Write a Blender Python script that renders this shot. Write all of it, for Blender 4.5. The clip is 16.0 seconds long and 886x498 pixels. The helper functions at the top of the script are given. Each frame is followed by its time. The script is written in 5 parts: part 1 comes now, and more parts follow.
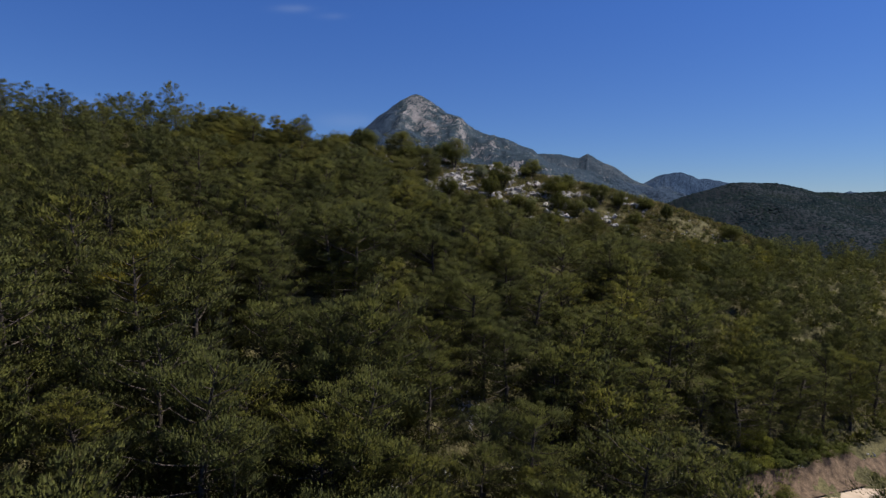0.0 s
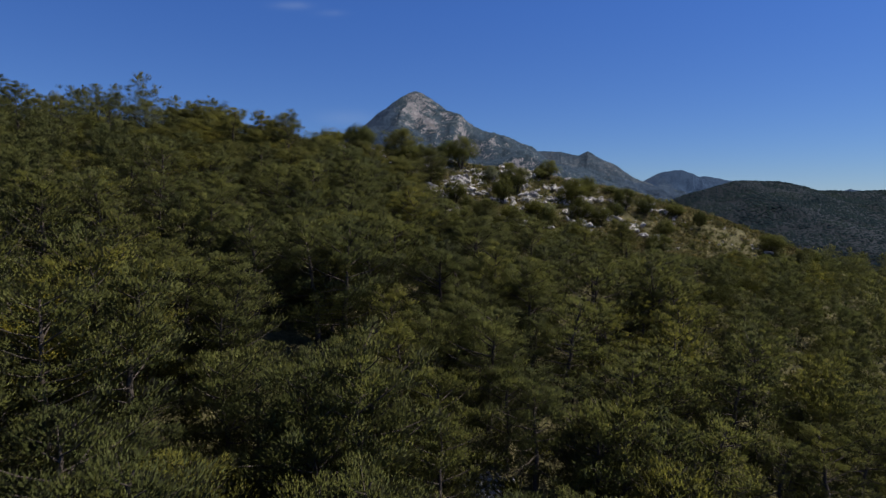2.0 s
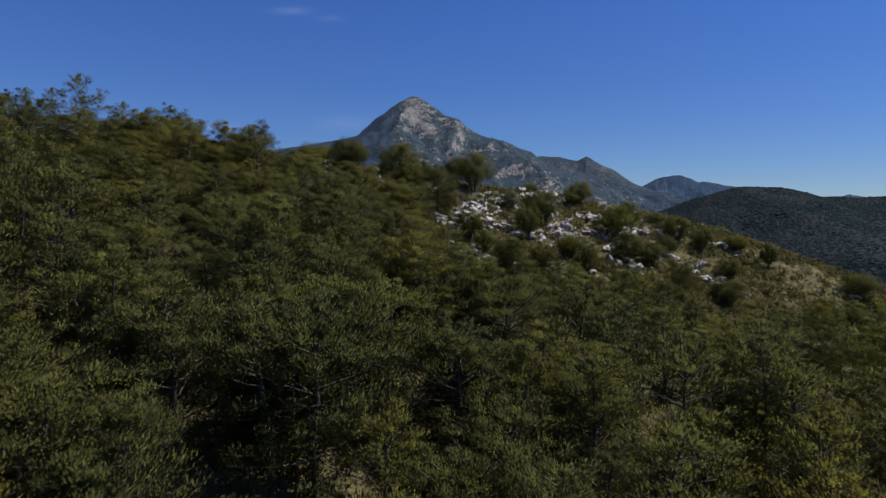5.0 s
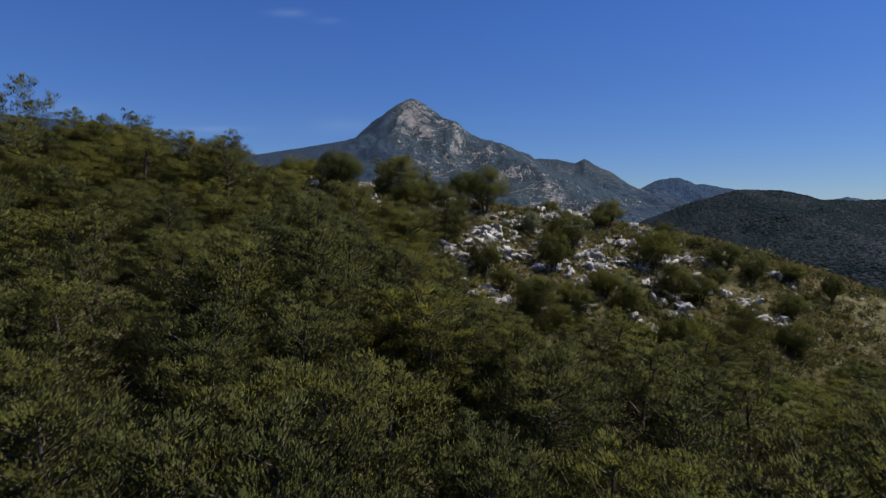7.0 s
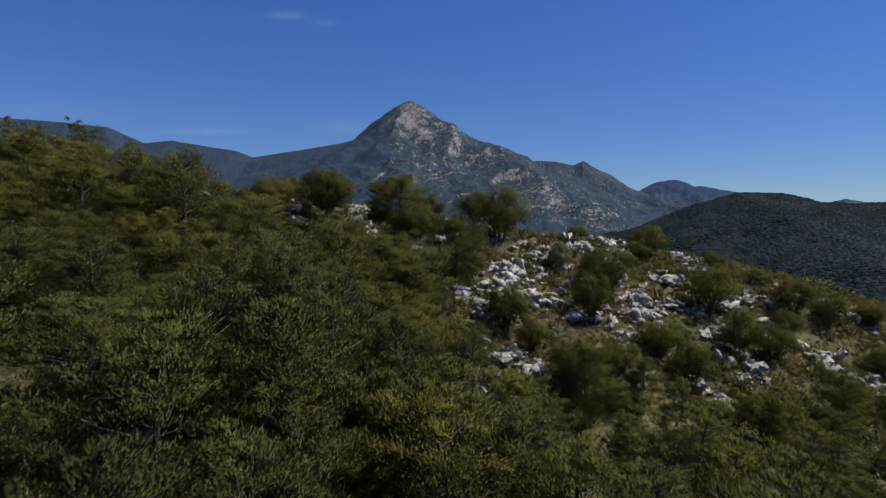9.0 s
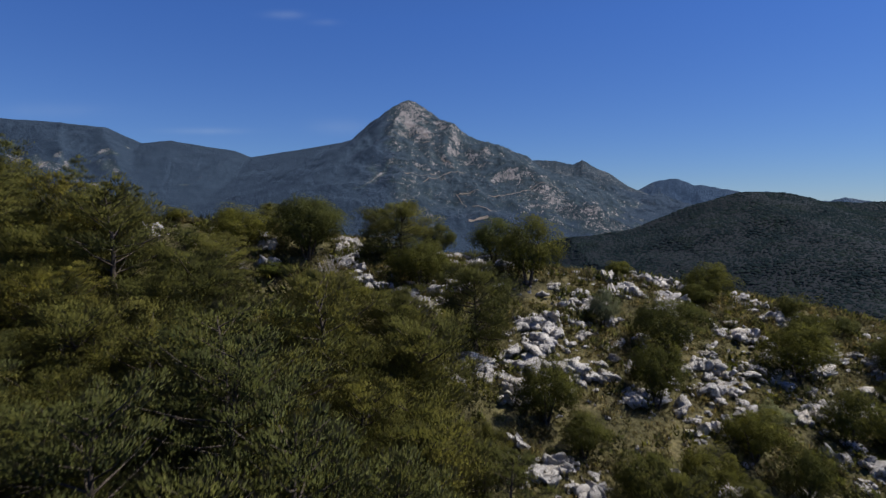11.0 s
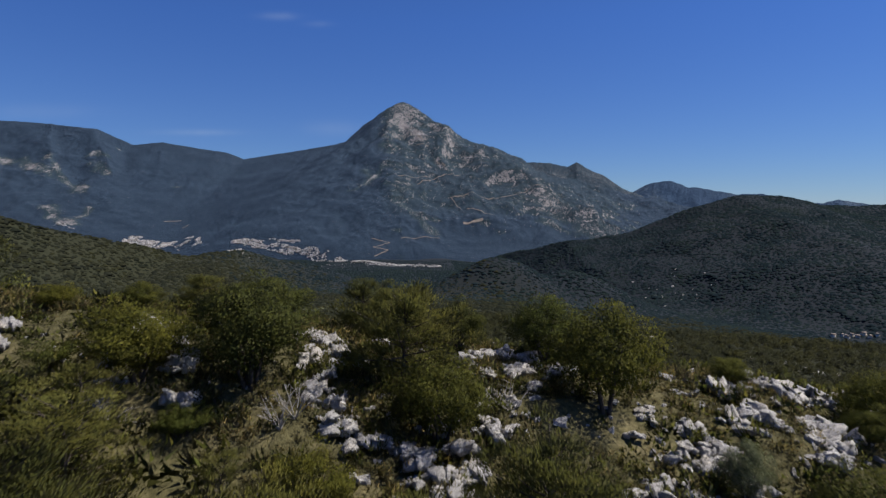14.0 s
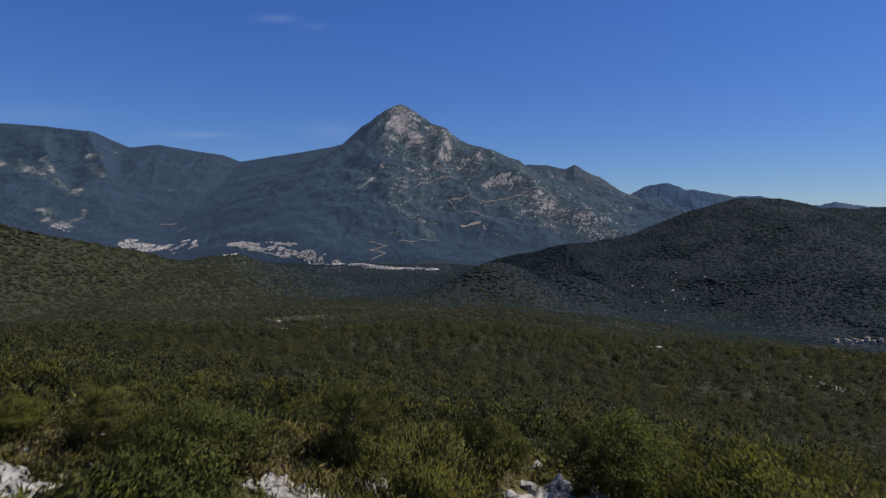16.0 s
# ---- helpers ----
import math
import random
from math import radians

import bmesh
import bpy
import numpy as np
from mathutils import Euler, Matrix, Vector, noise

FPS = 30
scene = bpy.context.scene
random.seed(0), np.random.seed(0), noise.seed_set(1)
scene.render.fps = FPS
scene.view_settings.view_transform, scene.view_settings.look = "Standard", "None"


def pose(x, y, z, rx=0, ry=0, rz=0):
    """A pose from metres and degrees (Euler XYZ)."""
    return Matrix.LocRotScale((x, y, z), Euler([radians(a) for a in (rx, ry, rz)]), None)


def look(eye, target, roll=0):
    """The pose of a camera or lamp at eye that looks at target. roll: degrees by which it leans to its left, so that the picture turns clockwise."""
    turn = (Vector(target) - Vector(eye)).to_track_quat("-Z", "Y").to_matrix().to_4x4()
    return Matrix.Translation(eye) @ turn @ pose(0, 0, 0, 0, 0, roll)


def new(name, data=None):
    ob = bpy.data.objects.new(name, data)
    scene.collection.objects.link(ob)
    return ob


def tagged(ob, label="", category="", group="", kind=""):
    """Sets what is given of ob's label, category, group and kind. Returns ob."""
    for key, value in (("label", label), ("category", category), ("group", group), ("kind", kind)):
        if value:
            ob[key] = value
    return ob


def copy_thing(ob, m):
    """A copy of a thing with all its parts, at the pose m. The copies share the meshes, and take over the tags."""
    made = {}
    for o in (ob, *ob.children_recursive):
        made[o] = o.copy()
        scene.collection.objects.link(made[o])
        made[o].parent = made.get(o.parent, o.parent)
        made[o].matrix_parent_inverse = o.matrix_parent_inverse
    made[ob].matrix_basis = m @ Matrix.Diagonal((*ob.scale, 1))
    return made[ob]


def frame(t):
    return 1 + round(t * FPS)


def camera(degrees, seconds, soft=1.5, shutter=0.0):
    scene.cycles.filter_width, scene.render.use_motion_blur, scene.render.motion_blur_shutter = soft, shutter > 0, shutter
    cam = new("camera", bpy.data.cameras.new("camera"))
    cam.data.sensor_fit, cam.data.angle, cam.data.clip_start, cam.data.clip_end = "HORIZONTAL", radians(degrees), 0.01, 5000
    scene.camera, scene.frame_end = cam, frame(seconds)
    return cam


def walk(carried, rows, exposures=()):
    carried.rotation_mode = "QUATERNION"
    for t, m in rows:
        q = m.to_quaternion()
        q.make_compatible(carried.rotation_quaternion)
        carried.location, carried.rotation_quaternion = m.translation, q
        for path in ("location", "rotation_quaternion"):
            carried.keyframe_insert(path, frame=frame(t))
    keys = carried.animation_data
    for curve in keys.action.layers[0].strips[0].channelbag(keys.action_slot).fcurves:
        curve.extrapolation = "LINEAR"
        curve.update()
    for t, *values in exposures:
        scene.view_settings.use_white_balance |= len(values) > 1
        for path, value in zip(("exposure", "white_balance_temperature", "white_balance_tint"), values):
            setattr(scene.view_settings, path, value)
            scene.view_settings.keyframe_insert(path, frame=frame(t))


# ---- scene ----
cam = camera(73.2, 16.0, 1.35, 0.45)
METRES, EYE, TILT, LEAN, TURN = 100.0, 40.0, -4.0, 0.0, 0.0
ROWS = [
    (0.0, 0.0, 0.0, 0.0, -0.0, 0.0, 0.0),
    (0.5, -0.0024, 0.0293, 0.0048, -0.03, -0.06, -0.01),
    (1.0, -0.0049, 0.0611, 0.0105, -0.02, -0.16, -0.04),
    (1.5, -0.0076, 0.0933, 0.0166, -0.06, -0.24, -0.04),
    (2.0, -0.0098, 0.123, 0.024, -0.05, -0.25, -0.03),
    (2.5, -0.0123, 0.153, 0.0316, -0.09, -0.2, -0.03),
    (3.0, -0.0147, 0.1853, 0.0402, -0.1, -0.13, -0.02),
    (3.5, -0.017, 0.215, 0.0483, -0.14, -0.05, -0.04),
    (4.0, -0.0192, 0.2471, 0.0569, -0.15, 0.04, -0.05),
    (6.5, -0.0318, 0.4019, 0.0996, -0.41, 0.37, -0.01),
    (7.0, -0.0342, 0.4308, 0.108, -0.44, 0.41, -0.01),
    (7.5, -0.0363, 0.4595, 0.1162, -0.47, 0.49, 0.04),
    (8.0, -0.0387, 0.4902, 0.1256, -0.5, 0.5, 0.05),
    (8.5, -0.0413, 0.521, 0.1347, -0.56, 0.52, 0.06),
    (9.0, -0.0434, 0.5494, 0.1433, -0.6, 0.61, 0.07),
    (11.5, -0.0544, 0.6975, 0.1906, -0.72, 0.52, 0.24),
    (12.0, -0.0567, 0.7261, 0.1996, -0.8, 0.55, 0.22),
    (12.5, -0.0592, 0.7545, 0.2082, -0.9, 0.56, 0.2),
    (13.0, -0.0617, 0.7851, 0.2179, -0.99, 0.55, 0.19),
    (13.5, -0.0641, 0.8159, 0.2274, -1.13, 0.6, 0.25),
    (14.0, -0.0666, 0.8443, 0.2359, -1.26, 0.69, 0.25),
    (14.5, -0.0687, 0.8719, 0.2447, -1.32, 0.75, 0.25),
    (15.0, -0.0708, 0.9016, 0.2542, -1.37, 0.8, 0.29),
    (15.5, -0.073, 0.9311, 0.2641, -1.45, 0.84, 0.28),
    (16.0, -0.075, 0.9583, 0.2729, -1.51, 0.89, 0.32),
]
walk(cam, [(t, pose(0, 0, EYE, TILT, LEAN, TURN) @ pose(METRES * x, METRES * y, METRES * z, 90 + pitch, roll, yaw)) for t, x, y, z, yaw, pitch, roll in ROWS])

# ---- world, sun, exposure ----
SUN_AZIMUTH, SUN_HEIGHT = 86.0, 57.0          # degrees from +y towards +x, degrees above the horizon
scene.view_settings.exposure = 0.42
world = bpy.data.worlds.new("sky")
scene.world = world
world.use_nodes = True
wn = world.node_tree.nodes
wl = world.node_tree.links
sky = wn.new("ShaderNodeTexSky")
sky.sky_type = 'NISHITA'
sky.sun_disc = False
sky.sun_elevation = radians(SUN_HEIGHT)
sky.sun_rotation = radians(SUN_AZIMUTH)
sky.altitude = 1500
sky.air_density, sky.dust_density, sky.ozone_density = 1.0, 0.0, 7.0
wn["Background"].inputs["Strength"].default_value = 0.056
deep = wn.new("ShaderNodeMix")
deep.data_type, deep.blend_type = "RGBA", "MULTIPLY"
deep.inputs[0].default_value = 1.0
wl.new(sky.outputs[0], deep.inputs[6])


def sky_math(op, a, b=0.0):
    k = wn.new("ShaderNodeMath")
    k.operation = op
    for i, v in enumerate((a, b)):
        if isinstance(v, (int, float)):
            k.inputs[i].default_value = v
        else:
            wl.new(v, k.inputs[i])
    return k.outputs[0]


# a few thin wisps of cirrus
tc = wn.new("ShaderNodeTexCoord")
way = wn.new("ShaderNodeSeparateXYZ")
wl.new(tc.outputs["Generated"], way.inputs[0])
level = wn.new("ShaderNodeMix")
level.data_type = "RGBA"
level.inputs[6].default_value, level.inputs[7].default_value = (0.7, 0.82, 1.07, 1), (0.63, 0.9, 1.42, 1)
height = wn.new("ShaderNodeMapRange")
height.inputs["From Min"].default_value, height.inputs["From Max"].default_value = 0.05, 0.3
wl.new(way.outputs["Z"], height.inputs["Value"])
wl.new(height.outputs[0], level.inputs[0])
wl.new(level.outputs[2], deep.inputs[7])
ahead = sky_math("MAXIMUM", way.outputs["Y"], 0.05)
east, rise_ = sky_math("DIVIDE", way.outputs["X"], ahead), sky_math("DIVIDE", way.outputs["Z"], ahead)
streak = wn.new("ShaderNodeTexNoise")
streak.inputs["Scale"].default_value, streak.inputs["Detail"].default_value = 22.0, 6.0
wl.new(tc.outputs["Generated"], streak.inputs["Vector"])
veil = 0.0
for u0, e0, su, se, amount in ((-0.244, 0.324, 0.03, 0.006, 0.16), (-0.182, 0.312, 0.022, 0.005, 0.09), (-0.38, 0.136, 0.06, 0.005, 0.17), (-0.155, 0.142, 0.05, 0.012, 0.1), (-0.64, 0.17, 0.09, 0.012, 0.08)):
    a = sky_math("POWER", sky_math("ABSOLUTE", sky_math("DIVIDE", sky_math("SUBTRACT", east, u0), su)), 2.0)
    b = sky_math("POWER", sky_math("ABSOLUTE", sky_math("DIVIDE", sky_math("SUBTRACT", rise_, e0), se)), 2.0)
    veil = sky_math("ADD", sky_math("MULTIPLY", sky_math("EXPONENT", sky_math("MULTIPLY", sky_math("ADD", a, b), -1.0)), amount), veil)
veil = sky_math("MULTIPLY", veil, sky_math("MULTIPLY", streak.outputs["Fac"], 1.4))
cirrus = wn.new("ShaderNodeMix")
cirrus.data_type = "RGBA"
cirrus.inputs[7].default_value = (6.0, 7.2, 9.0, 1)
wl.new(veil, cirrus.inputs[0])
wl.new(deep.outputs[2], cirrus.inputs[6])
wl.new(cirrus.outputs[2], wn["Background"].inputs["Color"])

sun = new("sun", bpy.data.lights.new("sun", "SUN"))
sun.data.energy, sun.data.angle, sun.data.color = 4.8, radians(0.53), (1.0, 0.95, 0.87)
_a, _h = radians(SUN_AZIMUTH), radians(SUN_HEIGHT)
sun.matrix_world = look((math.sin(_a) * math.cos(_h) * 50, math.cos(_a) * math.cos(_h) * 50, 150 + math.sin(_h) * 50), (0, 0, 150))


# ---- numbers: noise and terrain ----
def value_noise(x, y, seed=0):
    xi, yi = np.floor(x).astype(np.int64), np.floor(y).astype(np.int64)
    fx, fy = x - xi, y - yi
    fx, fy = fx * fx * fx * (fx * (fx * 6 - 15) + 10), fy * fy * fy * (fy * (fy * 6 - 15) + 10)

    def h(i, j):
        n = (i * 374761393 + j * 668265263 + seed * 974634777) & 0x7FFFFFFF
        n = ((n ^ (n >> 13)) * 1274126177) & 0x7FFFFFFF
        return ((n ^ (n >> 16)) & 0xFFFF) / 65535.0
    a, b, c, d = h(xi, yi), h(xi + 1, yi), h(xi, yi + 1), h(xi + 1, yi + 1)
    return (a * (1 - fx) + b * fx) * (1 - fy) + (c * (1 - fx) + d * fx) * fy


def fbm(x, y, size, octaves=4, seed=0):
    """Noise about 0, from -1 to 1."""
    x, y = np.asarray(x, float) / size, np.asarray(y, float) / size
    total, amp, norm = 0.0, 1.0, 0.0
    for k in range(octaves):
        total = total + amp * (value_noise(x, y, seed + k) * 2 - 1)
        norm += amp
        x, y, amp = x * 2.03 + 17.1, y * 2.03 - 9.3, amp * 0.5
    return total / norm


def ridged(x, y, size, octaves=4, seed=0):
    x, y = np.asarray(x, float) / size, np.asarray(y, float) / size
    total, amp, norm = 0.0, 1.0, 0.0
    for k in range(octaves):
        total = total + amp * (1 - np.abs(value_noise(x, y, seed + k) * 2 - 1))
        norm += amp
        x, y, amp = x * 2.03 + 5.7, y * 2.03 + 3.1, amp * 0.5
    return total / norm


def smin(a, b, k):
    h = np.clip(0.5 + 0.5 * (b - a) / k, 0, 1)
    return b * (1 - h) + a * h - k * h * (1 - h)


def smax(a, b, k):
    return -smin(-a, -b, k)


def step(a, b, v):
    t = np.clip((v - a) / (b - a), 0, 1)
    return t * t * (3 - 2 * t)


def hill_front(x, y):
    """The wooded slope that climbs away from the start."""
    xx, yy = np.clip(x, -75, 75) / 50, np.clip(y, 20, 190)
    yy = (yy - 80) / 40
    z = 33.15 - 9.88 * xx + 17.31 * yy - 2.07 * xx * xx + 2.51 * xx * yy + 0.54 * yy * yy
    z = z - 2.8 * (1 - step(46, 66, y)) * step(-24, -12, x) * (1 - step(16, 28, x))
    z = z - 0.13 * np.clip(x - 75, 0, 400) + 0.1 * np.clip(-75 - x, 0, 300)
    return z


def valley(x, y):
    z = np.interp(y, [118, 127, 142, 180, 240, 370, 540, 1000, 1500, 2200, 3000, 5000], [50.5, 48.0, 41.0, 30, 19, 1, -22, -62, -107, -132, -110, -90])
    tilt = -0.12 * np.clip(x, -90, 60) - 0.008 * np.clip(x - 30, 0, 40) ** 2
    return z + tilt * (1 - step(180, 480, y)) - 0.02 * np.clip(x, 0, 500) * step(150, 400, y) - 0.1 * np.clip(x - 60, 0, 560) * step(200, 620, y)


LEFT_X, LEFT_Y, LEFT_Z = [-1400, -900, -520, -450, -370, -315, -260, -190, -60], [500, 600, 760, 880, 1000, 1060, 1120, 1200, 1300], [160, 118, 65, 30, 0, 5, -16, -46, -95]
RIGHT_X, RIGHT_Y = [100, 207, 330, 452, 588, 722, 830, 928, 1094, 1500], [1800, 1700, 1560, 1500, 1500, 1500, 1500, 1500, 1500, 1500]
RIGHT_Z = [-110, -47, -4, 13, 62, 95, 97, 73, 77, 110]
KNOLLS = [(98, 1000, -8, 95, 80), (207, 1020, -33, 110, 80)]          # x, y, top, half widths


def ground_height(x, y):
    x, y = np.asarray(x, float), np.asarray(y, float)
    far = valley(x, y)
    front = hill_front(x, y)
    fall = np.interp(x, [12, 25, 40, 75], [0, 0.9, 1.6, 1.6]) * step(85, 108, y)
    front, far = front - fall, far - fall * (1 - step(130, 300, y))
    front = smax(front, 4 + 0.02 * x + 0 * y, 6)
    z = smin(front, np.where(y < 118, far + 0.05 * (118 - y), far), 6.0)
    yl, zl = np.interp(x, LEFT_X, LEFT_Y), np.interp(x, LEFT_X, LEFT_Z)
    dl = y - yl
    left = zl - np.where(dl < 0, -0.115 * dl, 0.3 * dl) + 5 * fbm(x, y, 160, 3, 5) - 0.4 * np.clip(x + 60, 0, 800)
    yr, zr = np.interp(x, RIGHT_X, RIGHT_Y), np.interp(x, RIGHT_X, RIGHT_Z)
    dr = y - yr
    right = zr - np.where(dr < 0, -0.25 * dr, 0.3 * dr) + 9 * fbm(x, y, 220, 3, 6) - 0.4 * np.clip(150 - x, 0, 800)
    right = right + 16 * (ridged(x + 0.4 * y, 0.6 * y, 150, 3, 12) - 0.55) * step(650, 950, y) * step(40, 330, -dr)
    away = step(160, 330, y)
    for kx, ky, kz, wx, wy in KNOLLS:
        right = smax(right, kz + 20 - 20 * np.sqrt(1 + 9 * (((x - kx) / wx) ** 2 + ((y - ky) / wy) ** 2)), 12)
    z = np.where(y > 150, smax(z, np.maximum(left, right) * away - 400 * (1 - away), 30), z)
    z = z + (6 * fbm(x, y, 130, 3, 8) + 5 * (ridged(x, y, 210, 3, 9) - 0.6)) * step(150, 420, y)
    near = 1 - step(150, 300, np.hypot(x, y - 60))
    z = z + 0.8 * np.exp(-((x + 18.5) / 8) ** 2 - ((y - 114) / 4.5) ** 2)
    return z + near * (0.9 * fbm(x, y, 17, 3, 1) + 0.25 * fbm(x, y, 3.1, 2, 2))


def track_side(x, y):
    """Metres uphill of the dirt road's inner edge."""
    return (y - (56.8 + 0.47 * (x - 40.0))) * 0.9


def track_height(x):
    return hill_front(x, 57.3 + 0.47 * (x - 40.0)) - 1.1


natural_height = ground_height


def ground_height(x, y):
    x, y = np.asarray(x, float), np.asarray(y, float)
    z, w = natural_height(x, y), track_side(x, y)
    cut = (1 - step(0.2, 2.6, w)) * step(-8, -4.5, w) * step(24, 32, x) * (1 - step(80, 95, x))
    return z * (1 - cut) + (track_height(x) + 0 * y) * cut


CX, CY, CZ = -7.0, 96.0, 60.0          # the last eye


RANGE_X = [-4800, -2804, -2434, -2133, -1911, -1727, -1500, -1316, -1205, -873, -577, -190, 517, 900, 1300, 1900, 3500]
RANGE_Z = [740, 672, 645, 610, 510, 528, 489, 462, 419, 470, 520, 560, 360, 280, 190, 60, -60]
PEAK_R, PEAK_Z = [0, 45, 110, 380, 700, 1000, 1440, 1900, 2600], [768, 752, 708, 512, 352, 262, 110, -90, -260]


def spur(x, y, line, slope):
    """A ridge along a line of (x, y, z) that falls away to both sides."""
    best = np.full(np.shape(x), -1e4)
    for (x0, y0, z0), (x1, y1, z1) in zip(line, line[1:]):
        dx, dy = x1 - x0, y1 - y0
        t = np.clip(((x - x0) * dx + (y - y0) * dy) / (dx * dx + dy * dy), 0, 1)
        best = np.maximum(best, z0 + (z1 - z0) * t - slope * np.hypot(x - x0 - t * dx, y - y0 - t * dy))
    return best


PEAK_X, PEAK_Y = -174.0, CY + 3800
SPURS = [
    ([(-174, 3896, 735), (-260, 3550, 520), (-190, 3200, 250), (-60, 2900, 60), (170, 2640, -100)], 0.62),
    ([(-174, 3896, 735), (-470, 3600, 470), (-620, 3250, 190), (-640, 2950, 20)], 0.5),
    ([(-100, 3850, 680), (220, 3500, 398), (420, 3150, 190), (560, 2900, 20)], 0.55),
    ([(300, 3560, 368), (620, 3250, 210), (830, 3050, 100), (1000, 2900, -30)], 0.85),
    ([(-2434, 3990, 640), (-2150, 3500, 350), (-1900, 3000, 60)], 0.5),
    ([(-2850, 3990, 670), (-2450, 3300, 360), (-2150, 2750, 40)], 0.6),
    ([(-1727, 3990, 520), (-1560, 3500, 250), (-1380, 3050, 10)], 0.45),
    ([(-2133, 3990, 600), (-1800, 3500, 300), (-1640, 3100, 60)], 0.45),
]


def mountain_height(x, y):
    x, y = np.asarray(x, float), np.asarray(y, float)
    wx, wy = x + 70 * fbm(x, y, 420, 3, 31), y + 70 * fbm(x, y, 420, 3, 32)
    px, py = PEAK_X, PEAK_Y
    r = np.hypot(x - px, y - py)
    w = step(60, 420, r)
    dy = y * (1 - w) + wy * w - py
    rr = np.hypot(x * (1 - w) + wx * w - px, np.where(dy < 0, 1.55 * dy, dy))
    peak = np.interp(rr, PEAK_R, PEAK_Z)
    yc = CY + 3900
    zc = np.interp(x, RANGE_X, RANGE_Z)
    t = np.clip((yc - y) / 1450, -0.6, 1.6)
    base = -125.0
    rng_h = base + (zc - base) * np.where(t >= 0, np.clip(1 - t, 0, 1) ** 1.25, 1 + t * 0.9)
    rng_h = rng_h - 300 * step(1.0, 1.6, t)
    z = smax(peak, rng_h, 50)
    vx, vy = x + 45 * fbm(x, y, 190, 4, 35), y + 45 * fbm(x, y, 190, 4, 36)
    for line, slope in SPURS:
        q = step(30, 200, r)
        z = smax(z, spur(x * (1 - q) + vx * q, y * (1 - q) + vy * q, line, slope), 22)
    z = z - 260 * (1 - step(2150, 2560, y))
    rough = 26 * fbm(x, y, 170, 4, 50) + 60 * (ridged(x, y, 210, 5, 52) - 0.62)
    rough = rough * (0.2 + 0.8 * step(-700, -250, x) + 0.45 * (1 - step(-2300, -1700, x)))
    ang = np.arctan2(x - px, py - y) * 260
    rough = rough + 34 * (ridged(ang, r * 0.25, 75, 3, 58) - 0.6) * step(50, 250, r) * (1 - step(900, 1500, r)) * step(-350, 0, x)
    crestline = step(0.0, 0.05, np.abs(t)) * step(40, 300, r)
    low = step(-125, 60, z)
    return z + rough * (0.12 + 0.88 * crestline) * low * step(30, 120, r) + (7 * (0.25 + 0.75 * step(-700, -250, x)) * fbm(x, y, 45, 3, 55) + 15 * (ridged(x, y, 80, 3, 59) - 0.62) * step(-600, -100, x)) * step(20, 120, r) * (0.3 + 0.7 * low)


# bare limestone: from x, y to x, y, half width, amount
PEAK_ROCK = [(-236, 3683, -210, 3838, 30, 0.50), (-179, 3767, -52, 3538, 57, 0.60), (-147, 3844, -89, 3778, 39, 0.40), (-100, 3781, 89, 3522, 74, 0.24), (91, 3600, 271, 3450, 57, 0.34), (-91, 3531, -20, 3463, 22, 0.50), (-60, 3401, 76, 3292, 30, 0.40), (-390, 2987, -223, 3268, 19, 0.50), (-334, 3045, -303, 3228, 83, 0.20), (-161, 2929, -1, 2718, 57, 0.26), (313, 2967, 637, 3142, 66, 0.22), (538, 3074, 741, 2870, 92, 0.30), (527, 2863, 852, 2824, 57, 0.34)]
RIDGE_ROCK = [(-2482, 3596, -2390, 3573, 48, 0.50), (-2354, 3587, -2056, 3389, 48, 0.50), (-2228, 3623, -1810, 3241, 39, 0.55), (-2022, 3714, -1898, 3675, 35, 0.40), (-1975, 3597, -1815, 3511, 48, 0.30), (-1872, 3048, -1676, 2889, 48, 0.50), (-1660, 2933, -1684, 3062, 30, 0.45), (-1998, 3925, -1943, 3870, 17, 0.50), (-1492, 3434, -1407, 3468, 17, 0.40)]


def bareness(x, y, z):
    """How much of the mountain's rock shows, 0 to 1."""
    gx, gy = mountain_height(x + 8, y) - z, mountain_height(x, y + 8) - z
    slope = np.hypot(gx, gy) / 8
    r = np.hypot(x - PEAK_X, (y - PEAK_Y))
    side = step(-420, -120, x)
    top = np.exp(-(r / 230) ** 2) + 0.35 * np.exp(-(r / 480) ** 2) * side
    right = side * (1 - step(1000, 1500, x)) * 0.04
    rib = np.exp(-((x + 190 - 0.33 * (3200 - y)) / 110) ** 2) * step(3750, 3500, y) * step(2650, 2800, y) * 0.22
    cliffs = np.exp(-((x - 700) / 330) ** 2 - ((y - 3030) / 170) ** 2) * 0.42
    patch = fbm(x, y, 260, 3, 57)
    bare = 0.4 * (slope - 0.75) * (0.2 + 0.8 * side) + 0.22 * top + right + 0.6 * rib + 0.4 * cliffs + 0.2 * patch - 0.1
    bare = np.clip(bare, 0, 0.4) * (0.25 + 0.75 * side)
    # Floor that gives the right flank its painted sunlit tone, plus fine rock.
    bare = np.maximum(bare, 0.1 * side * (1 - step(1000, 1500, x)) * step(-60, 120, z))
    wx, wy = x + 30 * fbm(x, y, 90, 3, 45), y + 30 * fbm(x, y, 90, 3, 46)
    broken = 0.75 + 0.9 * fbm(x, y, 70, 3, 47)
    for x0, y0, x1, y1, w, amount in PEAK_ROCK + RIDGE_ROCK:
        away = spur(wx, wy, [(x0, y0, 0), (x1, y1, 0)], 1.0)
        bare = np.maximum(bare, 0.8 * amount * np.exp(-(away / (0.7 * w)) ** 2) * broken)
    return np.clip(bare, 0, 1)


